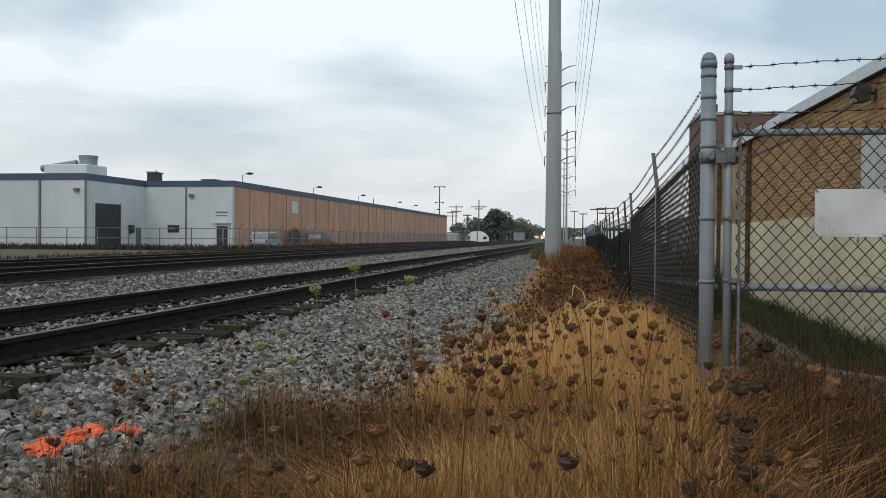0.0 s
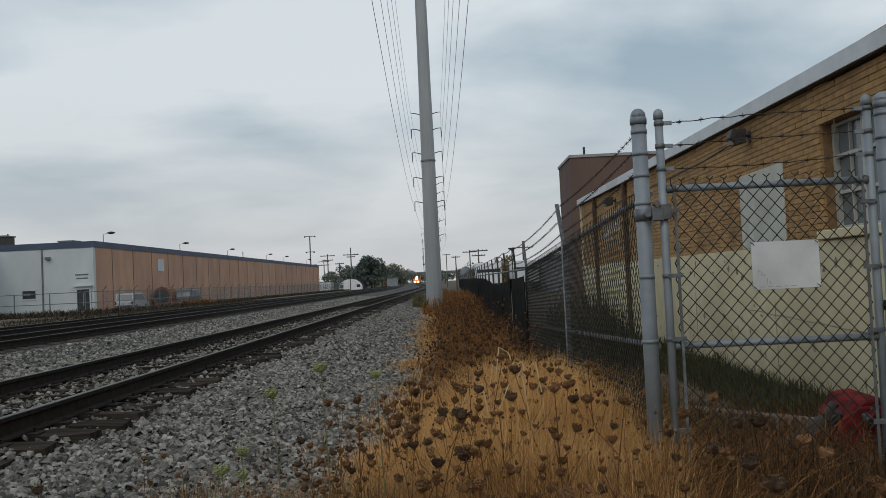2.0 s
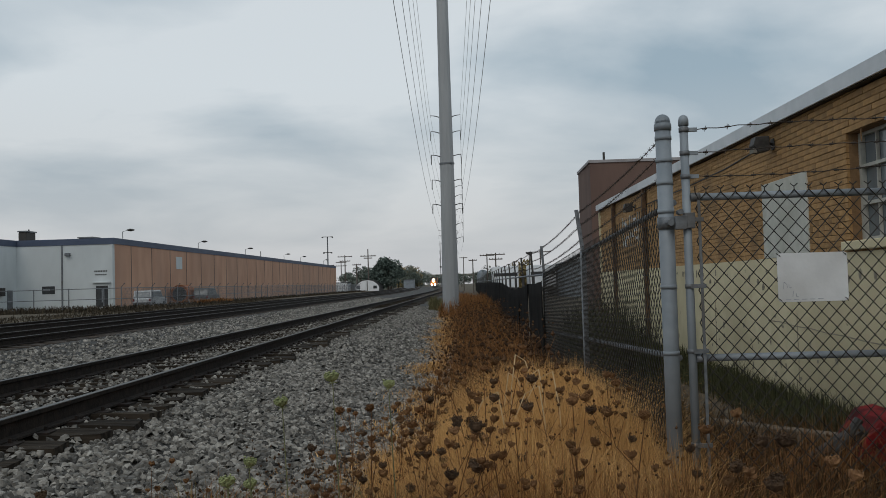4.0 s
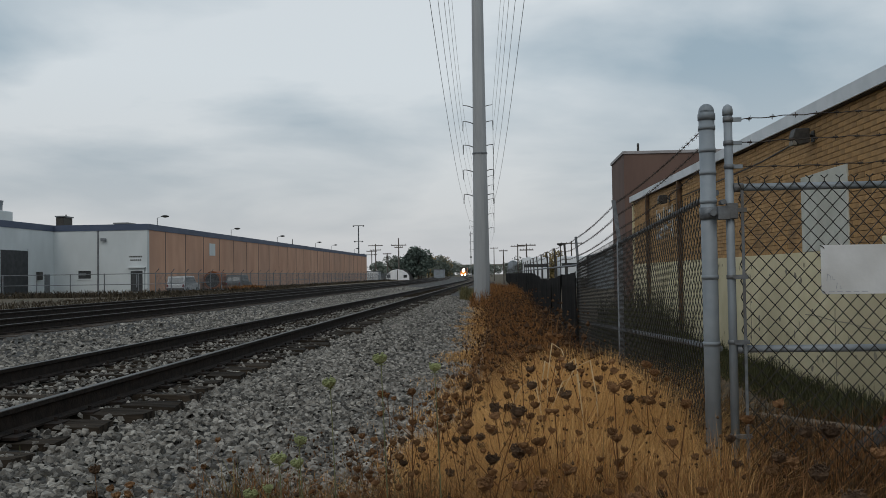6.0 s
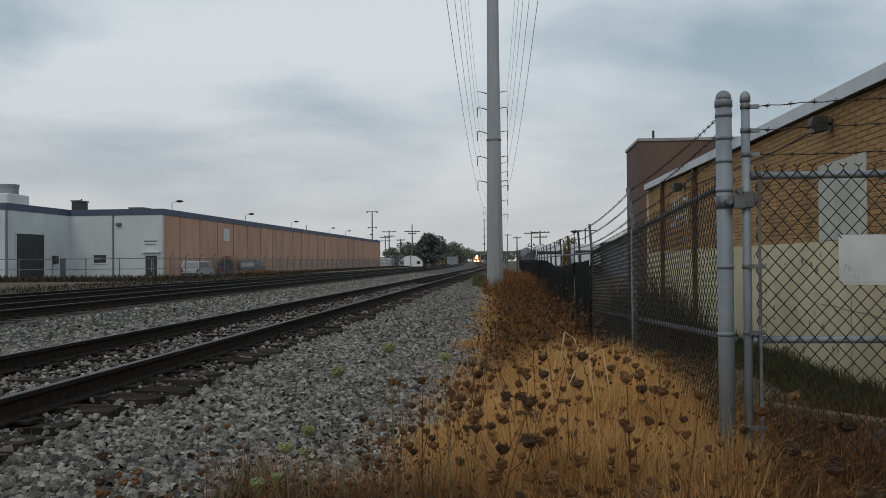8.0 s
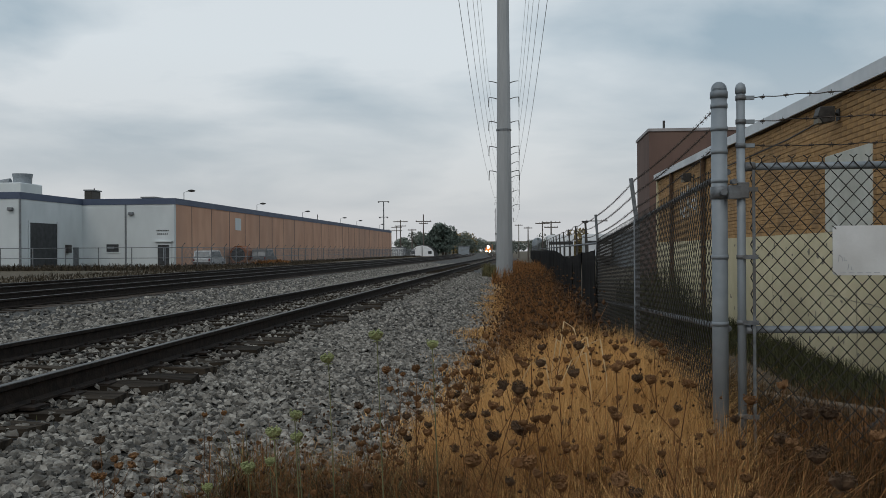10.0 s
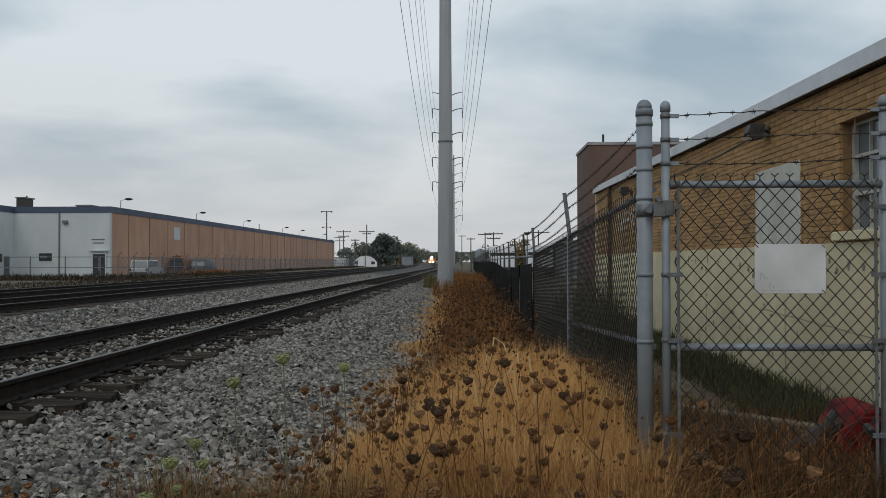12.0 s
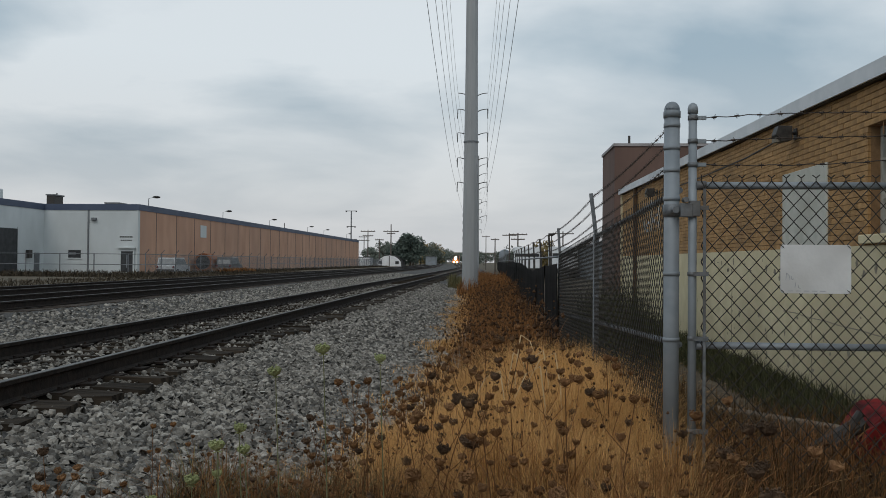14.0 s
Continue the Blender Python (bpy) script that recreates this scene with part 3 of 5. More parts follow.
def barbed(geo, a, b, sag=0.02, step=0.12, seed=0, r=0.0028):
    """A twisted strand with four-point barbs between two places."""
    rr = random.Random(seed)
    a, b = Vector(a), Vector(b)
    n = max(4, int((b - a).length / 0.06))
    pts = []
    for i in range(n + 1):
        t = i / n
        p = a.lerp(b, t) - Vector((0, 0, sag * 4 * t * (1 - t))) + Vector((0, 0, 0.004 * math.sin(i * 1.9 + seed)))
        pts.append(p)
    geo.tube(pts, r, 4)
    d = (b - a).normalized()
    s = d.cross(Vector((0, 0, 1))).normalized()
    L = (b - a).length
    x = 0.05
    while x < L:
        t = x / L
        p = a.lerp(b, t) - Vector((0, 0, sag * 4 * t * (1 - t)))
        for q in range(3):
            w = (s * math.cos(q * 2.1 + x * 9) + Vector((0, 0, 1)) * math.sin(q * 2.1 + x * 9)) * 0.017
            geo.tube([p - w + d * 0.004 * q, p + w], 0.0016, 3)
        geo.tube([p - d * 0.014, p + d * 0.014], r * 1.9, 5)
        x += step + rr.uniform(-0.015, 0.015)
    return geo


GY = 4.93
GZ = -0.62
gate = thing("chain_link_gate", "grey galvanised chain-link gate topped with three barbed wires", "gate")
GX0, GX1 = 4.708, 5.93
part("hinge_stile", Geo().tube([(GX0, GY, -0.52), (GX0, GY, 1.73)], 0.0245, 12), "galv", gate, smooth=True)
part("stile_cap", Geo().lathe([(0.030, 0), (0.030, 0.03), (0.024, 0.05), (0.008, 0.062)], (GX0, GY, 1.725)), "galv", gate, smooth=True)
part("latch_stile", Geo().tube([(GX1, GY, -0.52), (GX1, GY, 1.755)], 0.0245, 12), "galv", gate, smooth=True)
part("stile_cap", Geo().lathe([(0.030, 0), (0.030, 0.03), (0.024, 0.05), (0.008, 0.062)], (GX1, GY, 1.75)), "galv", gate, smooth=True)
for nm, z in (("top_rail", 1.31), ("middle_rail", 0.39), ("bottom_rail", -0.49)):
    part(nm, Geo().tube([(GX0 + 0.02, GY, z), (GX1 - 0.02, GY, z)], 0.021, 12), "galv", gate, smooth=True)
    for x, s in ((GX0, 1), (GX1, -1)):
        part("rail_socket", Geo().tube([(x + s * 0.02, GY, z), (x + s * 0.075, GY, z)], 0.026, 12), "galv_old", gate, smooth=True)
mesh_g = fabric(Geo(), lambda u, z: (GX0 + 0.045 + u, GY - 0.024, z), GX1 - GX0 - 0.09, -0.48, 1.335)
part("wire_mesh", mesh_g, "wire", gate, "dark woven chain-link wire", fix=False)
for x in (GX0 + 0.062, GX1 - 0.062):
    part("tension_bar", Geo().box(x - 0.008, x + 0.008, GY - 0.033, GY - 0.027, -0.46, 1.29), "galv_old", gate)
for x, s in ((GX0, 1), (GX1, -1)):
    for z in (1.18, 0.80, 0.43, -0.1):
        part("band", Geo().box(min(x, x + s * 0.085), max(x, x + s * 0.085), GY - 0.036, GY - 0.022, z - 0.012, z + 0.012), "galv_old", gate)
        part("clamp", Geo().tube([(x, GY, z - 0.012), (x, GY, z + 0.012)], 0.0285, 12), "galv_old", gate, smooth=True)
for k, z in enumerate((1.70, 1.565, 1.43)):
    part("wire_arm", Geo().box(GX0 + 0.02, GX0 + 0.075, GY - 0.01, GY + 0.01, z - 0.011, z + 0.011), "galv", gate)
    part("wire_arm", Geo().box(GX1 - 0.075, GX1 - 0.02, GY - 0.01, GY + 0.01, z + 0.019, z + 0.041), "galv", gate)
    for x, zz in ((GX0, z), (GX1, z + 0.03)):
        part("clamp", Geo().tube([(x, GY, zz - 0.013), (x, GY, zz + 0.013)], 0.029, 12), "galv_old", gate, smooth=True)
    part("barbed_wire", barbed(Geo(), (GX0 + 0.07, GY, z), (GX1 - 0.07, GY, z + 0.03), (-0.012, -0.006, 0.014)[k], seed=k), "barb", gate, "rusty barbed wire", fix=False)

sign = thing("warning_sign", "blank weathered white metal sign wired to the gate", "sign")
S0, S1, SZ0, SZ1 = 5.195, 5.588, 0.695, 0.972
g = Geo()
rad = 0.018
ring = []
for cx, cz, a0 in ((S1 - rad, SZ1 - rad, 0), (S0 + rad, SZ1 - rad, 90), (S0 + rad, SZ0 + rad, 180), (S1 - rad, SZ0 + rad, 270)):
    ring += [(cx + rad * math.cos(radians(a0 + d)), cz + rad * math.sin(radians(a0 + d))) for d in (0, 30, 60, 90)]
part("plate", g.prism(ring, GY - 0.036, GY - 0.032), "sign_white", sign)
g = Geo()
for a, b in (((0.03, 0.075), (0.034, 0.115)), ((0.034, 0.115), (0.05, 0.10)), ((0.05, 0.10), (0.052, 0.078)), ((0.062, 0.08), (0.075, 0.083)), ((0.062, 0.08), (0.061, 0.10)), ((0.08, 0.03), (0.086, 0.062)), ((0.10, 0.03), (0.102, 0.048)), ((0.102, 0.031), (0.113, 0.03))):
    g.tube([(S0 + a[0], GY - 0.0365, SZ0 + a[1]), (S0 + b[0], GY - 0.0365, SZ0 + b[1])], 0.0016, 4)
part("scribble", g, "faded_ink", sign, "faint blue-grey scribbled marks")
g = Geo()
for k in range(5):
    g.box(S0 + 0.04 + 0.045 * k, S0 + 0.07 + 0.045 * k, GY - 0.0372, GY - 0.0362, SZ0 + 0.012, SZ0 + 0.016)
part("faded_line", g, "faded_ink", sign, "faded row of unreadable small print")
for x, z in ((S0 + 0.012, SZ1 - 0.012), (S1 - 0.012, SZ1 - 0.012), (S0 + 0.012, SZ0 + 0.012), (S1 - 0.012, SZ0 + 0.012)):
    part("wire_tie", Geo().tube([(x - 0.014, GY - 0.03, z + 0.012), (x, GY - 0.042, z), (x + 0.012, GY - 0.03, z - 0.012)], 0.0025, 5), "wire", sign)


def heavy_post(x, y, z0, z1, r, label, bands):
    p = thing("gate_post", label, "fence post", group="heavy gate posts")
    part("shaft", Geo().tube([(x, y, z0), (x, y, z1 - 0.03)], r, 20), "galv", p, smooth=True)
    part("cap", Geo().lathe([(r + 0.005, -0.055), (r + 0.005, -0.02), (r, -0.014), (r, -0.002), (r * 0.9, 0.014), (r * 0.68, 0.028), (r * 0.38, 0.037), (0.004, 0.040)], (x, y, z1 - 0.03), 20), "galv", p, "domed metal cap", smooth=True)
    for z in bands:
        part("band", Geo().tube([(x, y, z - 0.012), (x, y, z + 0.012)], r + 0.0035, 20), "galv", p, smooth=True)
    return p


gp = heavy_post(4.595, 4.96, -0.75, 1.79, 0.0445, "thick galvanised steel gate post with a domed cap", (1.66, 1.53, 1.40, 1.235, 0.80, 0.42))
part("hinge_band", Geo().tube([(4.595, 4.96, 1.13), (4.595, 4.96, 1.20)], 0.051, 20), "galv_old", gp, smooth=True)
part("hinge_plate", Geo().box(4.63, 4.70, 4.885, 4.91, 1.125, 1.205), "galv_old", gp, bevel=0.004)
part("hinge_bolt", Geo().tube([(4.60, 4.86, 1.165), (4.60, 4.94, 1.165)], 0.02, 8), "galv_old", gp)
part("hinge_bolt", Geo().tube([(4.66, 4.87, 1.225), (4.66, 4.93, 1.225)], 0.016, 8), "galv_old", gp)
part("hinge_socket", Geo().box(4.68, 4.745, 4.888, 4.915, 1.13, 1.22), "galv_old", gp, bevel=0.004)
gp2 = heavy_post(6.045, 4.96, -0.75, 1.82, 0.052, "thick galvanised steel latch post with a domed cap", (1.70, 1.56, 1.43, 1.24, 0.8, 0.58))
part("latch", Geo().box(5.955, 6.0, 4.885, 4.925, 0.54, 0.60).box(5.94, 6.06, 4.895, 4.905, 0.565, 0.58).box(5.965, 5.99, 4.88, 4.9, 0.47, 0.55), "dark_metal", gp2)

# panel between the latch post and the wall
fe = thing("chain_link_fence", "chain-link fence panel between gate post and building", "fence", group="chain-link fence")
part("top_rail", Geo().tube([(6.09, GY, 1.31), (7.96, GY, 1.31)], 0.021, 10), "galv", fe, smooth=True)
part("wire_mesh", fabric(Geo(), lambda u, z: (6.1 + u, GY - 0.024, z), 1.85, -0.6, 1.335), "wire", fe, fix=False)
for k, z in enumerate((1.73, 1.59, 1.46)):
    part("barbed_wire", barbed(Geo(), (6.09, GY, z), (7.99, GY, z), 0.03, seed=20 + k), "barb", fe, fix=False)

# line of fence along the tracks
FX = 4.65


def ftop(y):
    return 1.29 - 0.036 * (min(y, 14.2) - 4.95) if y < 14.2 else 0.957 + 0.0004 * (y - 14.2)


FENCE_POSTS = (9.2, 14.2, 17.6, 21.0, 24.4, 27.8, 31.2, 34.6, 38.0, 41.4, 44.8, 48.2, 51.6, 55.0, 58.4) + tuple(58.4 + 8.0 * k for k in range(1, 18))
for k, y in enumerate(FENCE_POSTS):
    p = thing("fence_post", "slim grey steel fence post with a barbed-wire arm", "fence post", group="fence line posts")
    z = ftop(y)
    part("shaft", Geo().tube([(FX + (0.06 if k > 1 else 0), y, -0.85), (FX + (0.06 if k > 1 else 0), y, z + 0.02)], 0.032, 10), "galv_old" if k < 2 else "dark_metal", p, smooth=True)
    part("arm", Geo().box(-0.02, 0.02, -0.012, 0.012, 0, 0.46, pose(FX + (0.06 if k > 1 else 0), y, z, 0, -4 if k else -7, 0)), "galv_old" if k < 2 else "dark_metal", p)
for k, (y0, y1) in enumerate(zip((5.0,) + FENCE_POSTS, FENCE_POSTS)):
    f = thing("chain_link_fence", "chain-link fence panel with barbed wires above" if k < 2 else "fence panel hung with dark sagging privacy screen", "fence", group="chain-link fence")
    part("top_rail", Geo().tube([(FX, y0, ftop(y0)), (FX, y1, ftop(y1))], 0.019, 8), "galv_old", f, smooth=True)
    if k < 2:
        L = y1 - y0 - 0.06
        part("wire_mesh", fabric(Geo(), lambda u, z: (FX - 0.022, y0 + 0.03 + u, z - 0.036 * (y0 + u - 4.95)), L, -0.66, 1.315, r=0.0024), "wire", f, fix=False)
        part("middle_rail", Geo().tube([(FX, y0, ftop(y0) - 0.90), (FX, y1, ftop(y1) - 0.90)], 0.019, 8), "galv_old", f, smooth=True)
    else:
        g = Geo()
        nn, hh = 14, 6
        for j in range(hh + 1):
            for i in range(nn + 1):
                u = i / nn
                y = y0 - (0.25 if k == 2 else 0.05) + (y1 - y0 + (0.32 if k == 2 else 0.1)) * u
                top = 0.87 - 0.20 * math.exp(-((y - 24) / 6.0) ** 2) - 0.03 * math.sin(math.pi * u)
                z = -0.72 + (top + 0.72) * j / hh
                g.v.append((FX - 0.045 + 0.02 * math.sin(i * 1.7 + j * 0.4 + k), y, z))
        for j in range(hh):
            for i in range(nn):
                a = j * (nn + 1) + i
                g.f.append((a, a + 1, a + nn + 2, a + nn + 1))
        sc = part("privacy_screen", g, "screen", f, "dark sagging woven screen", fix=False, smooth=True)
        sc.modifiers.new("thickness", "SOLIDIFY").thickness = 0.006
    for q, dz in enumerate((0.44, 0.30, 0.15)):
        z0 = (1.71, 1.62, 1.49)[q] if k == 0 else ftop(y0) + dz
        part("barbed_wire", barbed(Geo(), (FX - 0.03 * dz, y0, z0), (FX - 0.03 * dz, y1, ftop(y1) + dz), 0.03, step=0.125 if k < 2 else 0.3 if k < 8 else 50, seed=40 + k * 3 + q), "barb", f, fix=False)

# ---------------------------------------------------------------- steel transmission poles
def steel_pole(x, y, height, first=False):
    p = thing("transmission_pole", "tall tapered grey steel transmission pole" + ("" if first else " with upswept cross arms"), "utility pole", group="steel transmission poles", at=(x, y, -0.6))
    part("shaft", Geo().tube([(0, 0, 0), (0, 0, height * 0.33), (0, 0, height)], 0.36 if first else 0.34, 12, r1=0.17), "steel_pole", p)
    for k in range(3):
        part("joint_band", Geo().tube([(0, 0, height * (0.22 + 0.25 * k)), (0, 0, height * (0.22 + 0.25 * k) + 0.06)], 0.37 - 0.19 * (0.22 + 0.25 * k) - 0.0, 16), "galv_old", p)
    if first:
        part("base_collar", Geo().tube([(0, 0, 0), (0, 0, 0.28)], 0.43, 16), "conc_dark", p, "concrete base collar")
    for z in [q + (2.8 if first else 0) for q in (27.8, 25.3, 21.6, 17.7, 13.9)]:
        for s, L in ((1, 2.3), (-1, 2.3)):
            pts = [(s * (0.15 + (L - 0.15) * t), 0, z - 0.75 + 0.75 * (1 - (1 - t) ** 2)) for t in (0, 0.25, 0.5, 0.75, 1)]
            part("cross_arm", Geo().tube(pts, 0.09, 8, r1=0.05), "dark_metal", p)
            if z < 27.5:
                part("insulator", Geo().tube([(s * L, 0, z), (s * (L + 0.06), 0, z - 1.5)], 0.07, 6), "dark_metal", p)
    return p


POLES = ((2.60, 38.0), (0.3, 138.0), (-0.4, 238.0), (-3.2, 338.0), (-9.0, 438.0))
for k, (x, y) in enumerate(POLES):
    steel_pole(x, y, 30.0, k == 0)
lines = thing("power_lines", "thin dark overhead conductors strung between steel poles", "power lines")
ends = [(3.2, -70.0)] + list(POLES)
for z in (27.6, 23.7, 20.0, 16.1, 12.3):
    for s, L in ((1, 2.36), (-1, 2.36)):
        for (xa, ya), (xb, yb) in zip(ends, ends[1:]):
            pts = []
            for i in range(13):
                t = i / 12
                pts.append((xa + (xb - xa) * t + s * L, ya + (yb - ya) * t, z + 2.7 * (1 - t if ya > 0 and ya < 50 else 1.0 if ya < 0 else 0) - 1.6 * 4 * t * (1 - t)))
            part("conductor", Geo().tube(pts, 0.015, 4), "dark_metal", lines, fix=False)

# ---------------------------------------------------------------- warehouse across the tracks
wh = thing("warehouse", "long low white and brown warehouse with dark blue roof band", "building")
CX, CY, WT, WB = -32.3, 88.0, 6.45, -0.6
IX, NY = -42.2, 76.5
END = 236.0
part("white_front", Geo().box(IX, CX, CY, CY + 0.3, WB, WT - 0.62), "wh_white", wh, "white painted front wall")
part("white_return", Geo().box(IX - 0.3, IX, NY + 0.3, CY + 0.3, WB, WT - 0.62), "wh_white", wh)
part("white_wing", Geo().box(-75, IX, NY, NY + 0.3, WB, WT - 0.62), "wh_white", wh)
side = part("brown_side", Geo().box(CX - 0.3, CX, CY + 0.3, END, WB, WT - 0.62), "wh_brown", wh, "brown precast panel wall")
part("far_end", Geo().box(-75, CX, END, END + 0.3, WB, WT - 0.62), "wh_brown", wh)
for a in ((CX, CX + 0.06, CY - 0.06, END + 0.06), (IX, CX, CY - 0.06, CY), (IX, IX + 0.06, NY - 0.06, CY - 0.06), (-75, IX, NY - 0.06, NY)):
    part("roof_band", Geo().box(a[0], a[1], a[2], a[3], WT - 0.62, WT), "wh_blue", wh, "dark blue metal roof band")
part("roof", Geo().box(-75, CX, CY + 0.3, END, WT - 0.3, WT - 0.1).box(-75, IX - 0.3, NY + 0.3, CY + 0.3, WT - 0.3, WT - 0.1), "conc_dark", wh)
y = CY + 4.6
k = 0
while y < END:
    part("panel_joint", Geo().box(CX - 0.01, CX + 0.03, y, y + 0.11, WB, WT - 0.64), "wh_joint", wh)
    y += 6.1
    k += 1
for x in (-37.6, -32.5):
    part("downpipe", Geo().box(x, x + 0.14, CY - 0.1, CY - 0.003, WB, WT - 0.63), "galv_old" if x < -34 else "wh_white", wh)
for x in (-46.9, -42.2, -52):
    part("downpipe", Geo().box(x, x + 0.18, NY - 0.12, NY - 0.003, WB, WT - 0.63), "galv_old", wh)
part("vent_panel", Geo().box(CX + 0.0, CX + 0.05, 107.0, 109.2, 3.6, 5.1), "wh_white", wh, "pale wall panel")
d = part("entrance_door", Geo().box(-34.1, -32.85, CY - 0.08, CY - 0.003, WB + 0.15, 1.66), "dark_open", wh, "dark glazed entrance door")
for a in ((-34.25, -34.1, WB + 0.15, 1.8), (-32.85, -32.7, WB + 0.15, 1.8), (-34.1, -32.85, 1.66, 1.8)):
    part("frame", Geo().box(a[0], a[1], CY - 0.12, CY - 0.004, a[2], a[3]), "wh_white", d)
part("push_bar", Geo().box(-33.5, -33.42, CY - 0.11, CY - 0.081, 0, 1.3), "galv", d)
part("door_canopy", Geo().box(-34.4, -32.55, CY - 0.3, CY - 0.004, 1.95, 2.05), "wh_white", wh)
g = Geo()
for k in range(8):
    g.box(-34.25 + k * 0.17, -34.14 + k * 0.17, CY - 0.03, CY - 0.003, 3.06, 3.2)
for k in range(6):
    g.box(-34.15 + k * 0.2, -34.03 + k * 0.2, CY - 0.03, CY - 0.003, 2.72, 2.84)
tagged(part("wall_lettering", g, "dark_metal", wh, "small dark wall lettering shown as bars"), kind="stuff")
wn = part("small_window", Geo().box(-39.6, -38.3, CY - 0.02, CY - 0.003, 0.95, 1.75), "dark_open", wh, "small dark window")
for a in (1.75, 0.82):
    part("frame", Geo().box(-39.75, -38.15, CY - 0.06, CY - 0.021, a, a + 0.14), "wh_white", wn)
part("blind", Geo().box(-39.5, -38.8, CY - 0.03, CY - 0.021, 1.3, 1.5), "galv", wn)
for x, yy in ((-36.9, CY), (-43.0, NY)):
    part("wall_pack_light", Geo().box(x - 0.25, x + 0.25, yy - 0.35 if yy == CY else yy - 0.3, yy - 0.003, 4.75, 5.05), "galv_old", wh, bevel=0.04)
# No hole here: a flat panel coloured as the unlit inside of the doorway.
rd = part("dock_door", Geo().box(IX + 0.003, IX + 0.06, NY + 1.6, NY + 6.4, WB, 3.72), "dark_open", wh, "open dock door drawn as a flat panel in interior-shade colour")
for yy in (NY + 1.4, NY + 6.41):
    part("door_track", Geo().box(IX + 0.004, IX + 0.1, yy, yy + 0.19, WB, 3.9), "wh_white", rd)
part("meter_box", Geo().box(IX + 0.003, IX + 0.35, NY + 8.0, NY + 8.7, 0.9, 1.7), "dark_metal", wh, bevel=0.03)
part("side_door", Geo().box(IX + 0.003, IX + 0.06, NY + 9.6, NY + 10.6, WB, 1.45), "galv_old", wh)

# roof plant
for x, y, w, h, m in ((-36.9, 92.0, 0.75, 0.3, "galv_old"), (-42.6, 90.0, 0.42, 1.0, "dark_metal")):
    u = thing("roof_unit", "metal ventilation unit on the warehouse roof", "roof unit", group="roof units")
    part("casing", Geo().box(x - w, x + w, y, y + 2, WT - 0.098, WT + h), m, u, bevel=0.06)
    part("lid", Geo().box(x - w - 0.06, x + w + 0.06, y - 0.06, y + 2.15, WT + h + 0.002, WT + h + 0.14), "galv_old", u)
u = thing("cooling_tower", "large white rooftop cooling unit behind the parapet", "roof unit")
part("casing", Geo().box(-51.3, -46.5, 84, 88, WT - 0.098, WT + 1.5), "wh_white", u, bevel=0.08)
part("fan_housing", Geo().lathe([(0.9, 0), (0.9, 0.5), (1.0, 1.0)], (-47.5, 86, WT + 1.505), 16), "galv", u)
part("duct", Geo().tube([(-52.8, 86, WT + 1.2), (-48.8, 86, WT + 1.75)], 0.35, 10), "galv", u)
for k, (y, h) in enumerate(((92, 1.0), (118, 1.0), (143, 1.05), (173, 1.1), (190, 1.1), (220, 1.2))):
    u = thing("roof_floodlight", "curved arm flood light standing on the roof edge", "lamp", group="roof flood lights")
    x = CX - 0.6
    part("stem", Geo().tube([(x, y, WT - 0.1), (x, y, WT + h * 0.85), (x + 0.5, y, WT + h)], 0.04, 6), "galv_old", u)
    part("lamp_head", Geo().lathe([(0.12, -0.12), (0.38, -0.05), (0.42, 0.05), (0.15, 0.14)], (x + 0.85, y, WT + h), 10), "dark_metal", u)
for k, (x, y, h) in enumerate(((-42.9, 92, 1.4), (-33, 154, 1.0))):
    u = thing("vent_stack", "thin pipe on the warehouse roof", "pipe", group="roof pipes")
    part("stack", Geo().tube([(x, y, WT - 0.12), (x, y, WT + h)], 0.07, 6), "dark_metal", u)

# chain-link fence and brush before the warehouse
wf = thing("yard_fence", "low grey chain-link fence along the warehouse yard", "fence")
for k in range(46):
    y = 74 + 3.6 * k
    part("post", Geo().tube([(-26.0, y, -0.75), (-26.0, y, 1.35), (-25.7, y, 1.7)], 0.05, 5), "galv_old", wf)
for k in range(14):
    x = -27.5 - 3.0 * k
    part("post", Geo().tube([(x, 74, -0.75), (x, 74, 1.35)], 0.05, 5), "galv_old", wf)
for z in (1.3, 0.4, -0.4):
    part("rail", Geo().tube([(-26.0, 74, z), (-26.0, 236, z)], 0.03, 4), "galv_old", wf)
    part("rail", Geo().tube([(-68.0, 74, z), (-26.0, 74, z)], 0.03, 4), "galv_old", wf)
g = Geo()
for k in range(540):
    y = 74 + 0.3 * k
    g.tube([(-26.0, y, -0.6), (-26.0, y + 1.0, 1.3)], 0.008, 3, cap=False)
    g.tube([(-26.0, y + 1.0, -0.6), (-26.0, y, 1.3)], 0.008, 3, cap=False)
part("mesh", g, "galv_old", wf, fix=False)

# ---------------------------------------------------------------- red implement in the yard
red = thing("farm_implement", "rusting red steel implement with a dark drawbar, lying in weeds", "machine")
m = pose(6.26, 6.6, -0.80, 0, 0, 12) @ Matrix.Scale(0.88, 4)
g = Geo()
g.v += [tuple(m @ Vector(p)) for p in ((-0.36, -0.16, 0.36), (-0.05, -0.2, 0.66), (0.16, -0.2, 0.68), (0.44, -0.16, 0.32), (0.42, -0.16, 0.10), (0.1, -0.2, 0.30), (-0.2, -0.2, 0.20),
                                       (-0.30, 0.2, 0.42), (-0.05, 0.24, 0.70), (0.16, 0.24, 0.72), (0.46, 0.2, 0.36), (0.44, 0.2, 0.14), (0.1, 0.24, 0.32), (-0.2, 0.24, 0.22))]
g.f += [(0, 1, 2, 3, 4, 5, 6), (13, 12, 11, 10, 9, 8, 7)] + [(i, (i + 1) % 7, 7 + (i + 1) % 7, 7 + i) for i in range(7)]
part("hood", g, "red_paint", red, "chipped red hood", bevel=0.02)
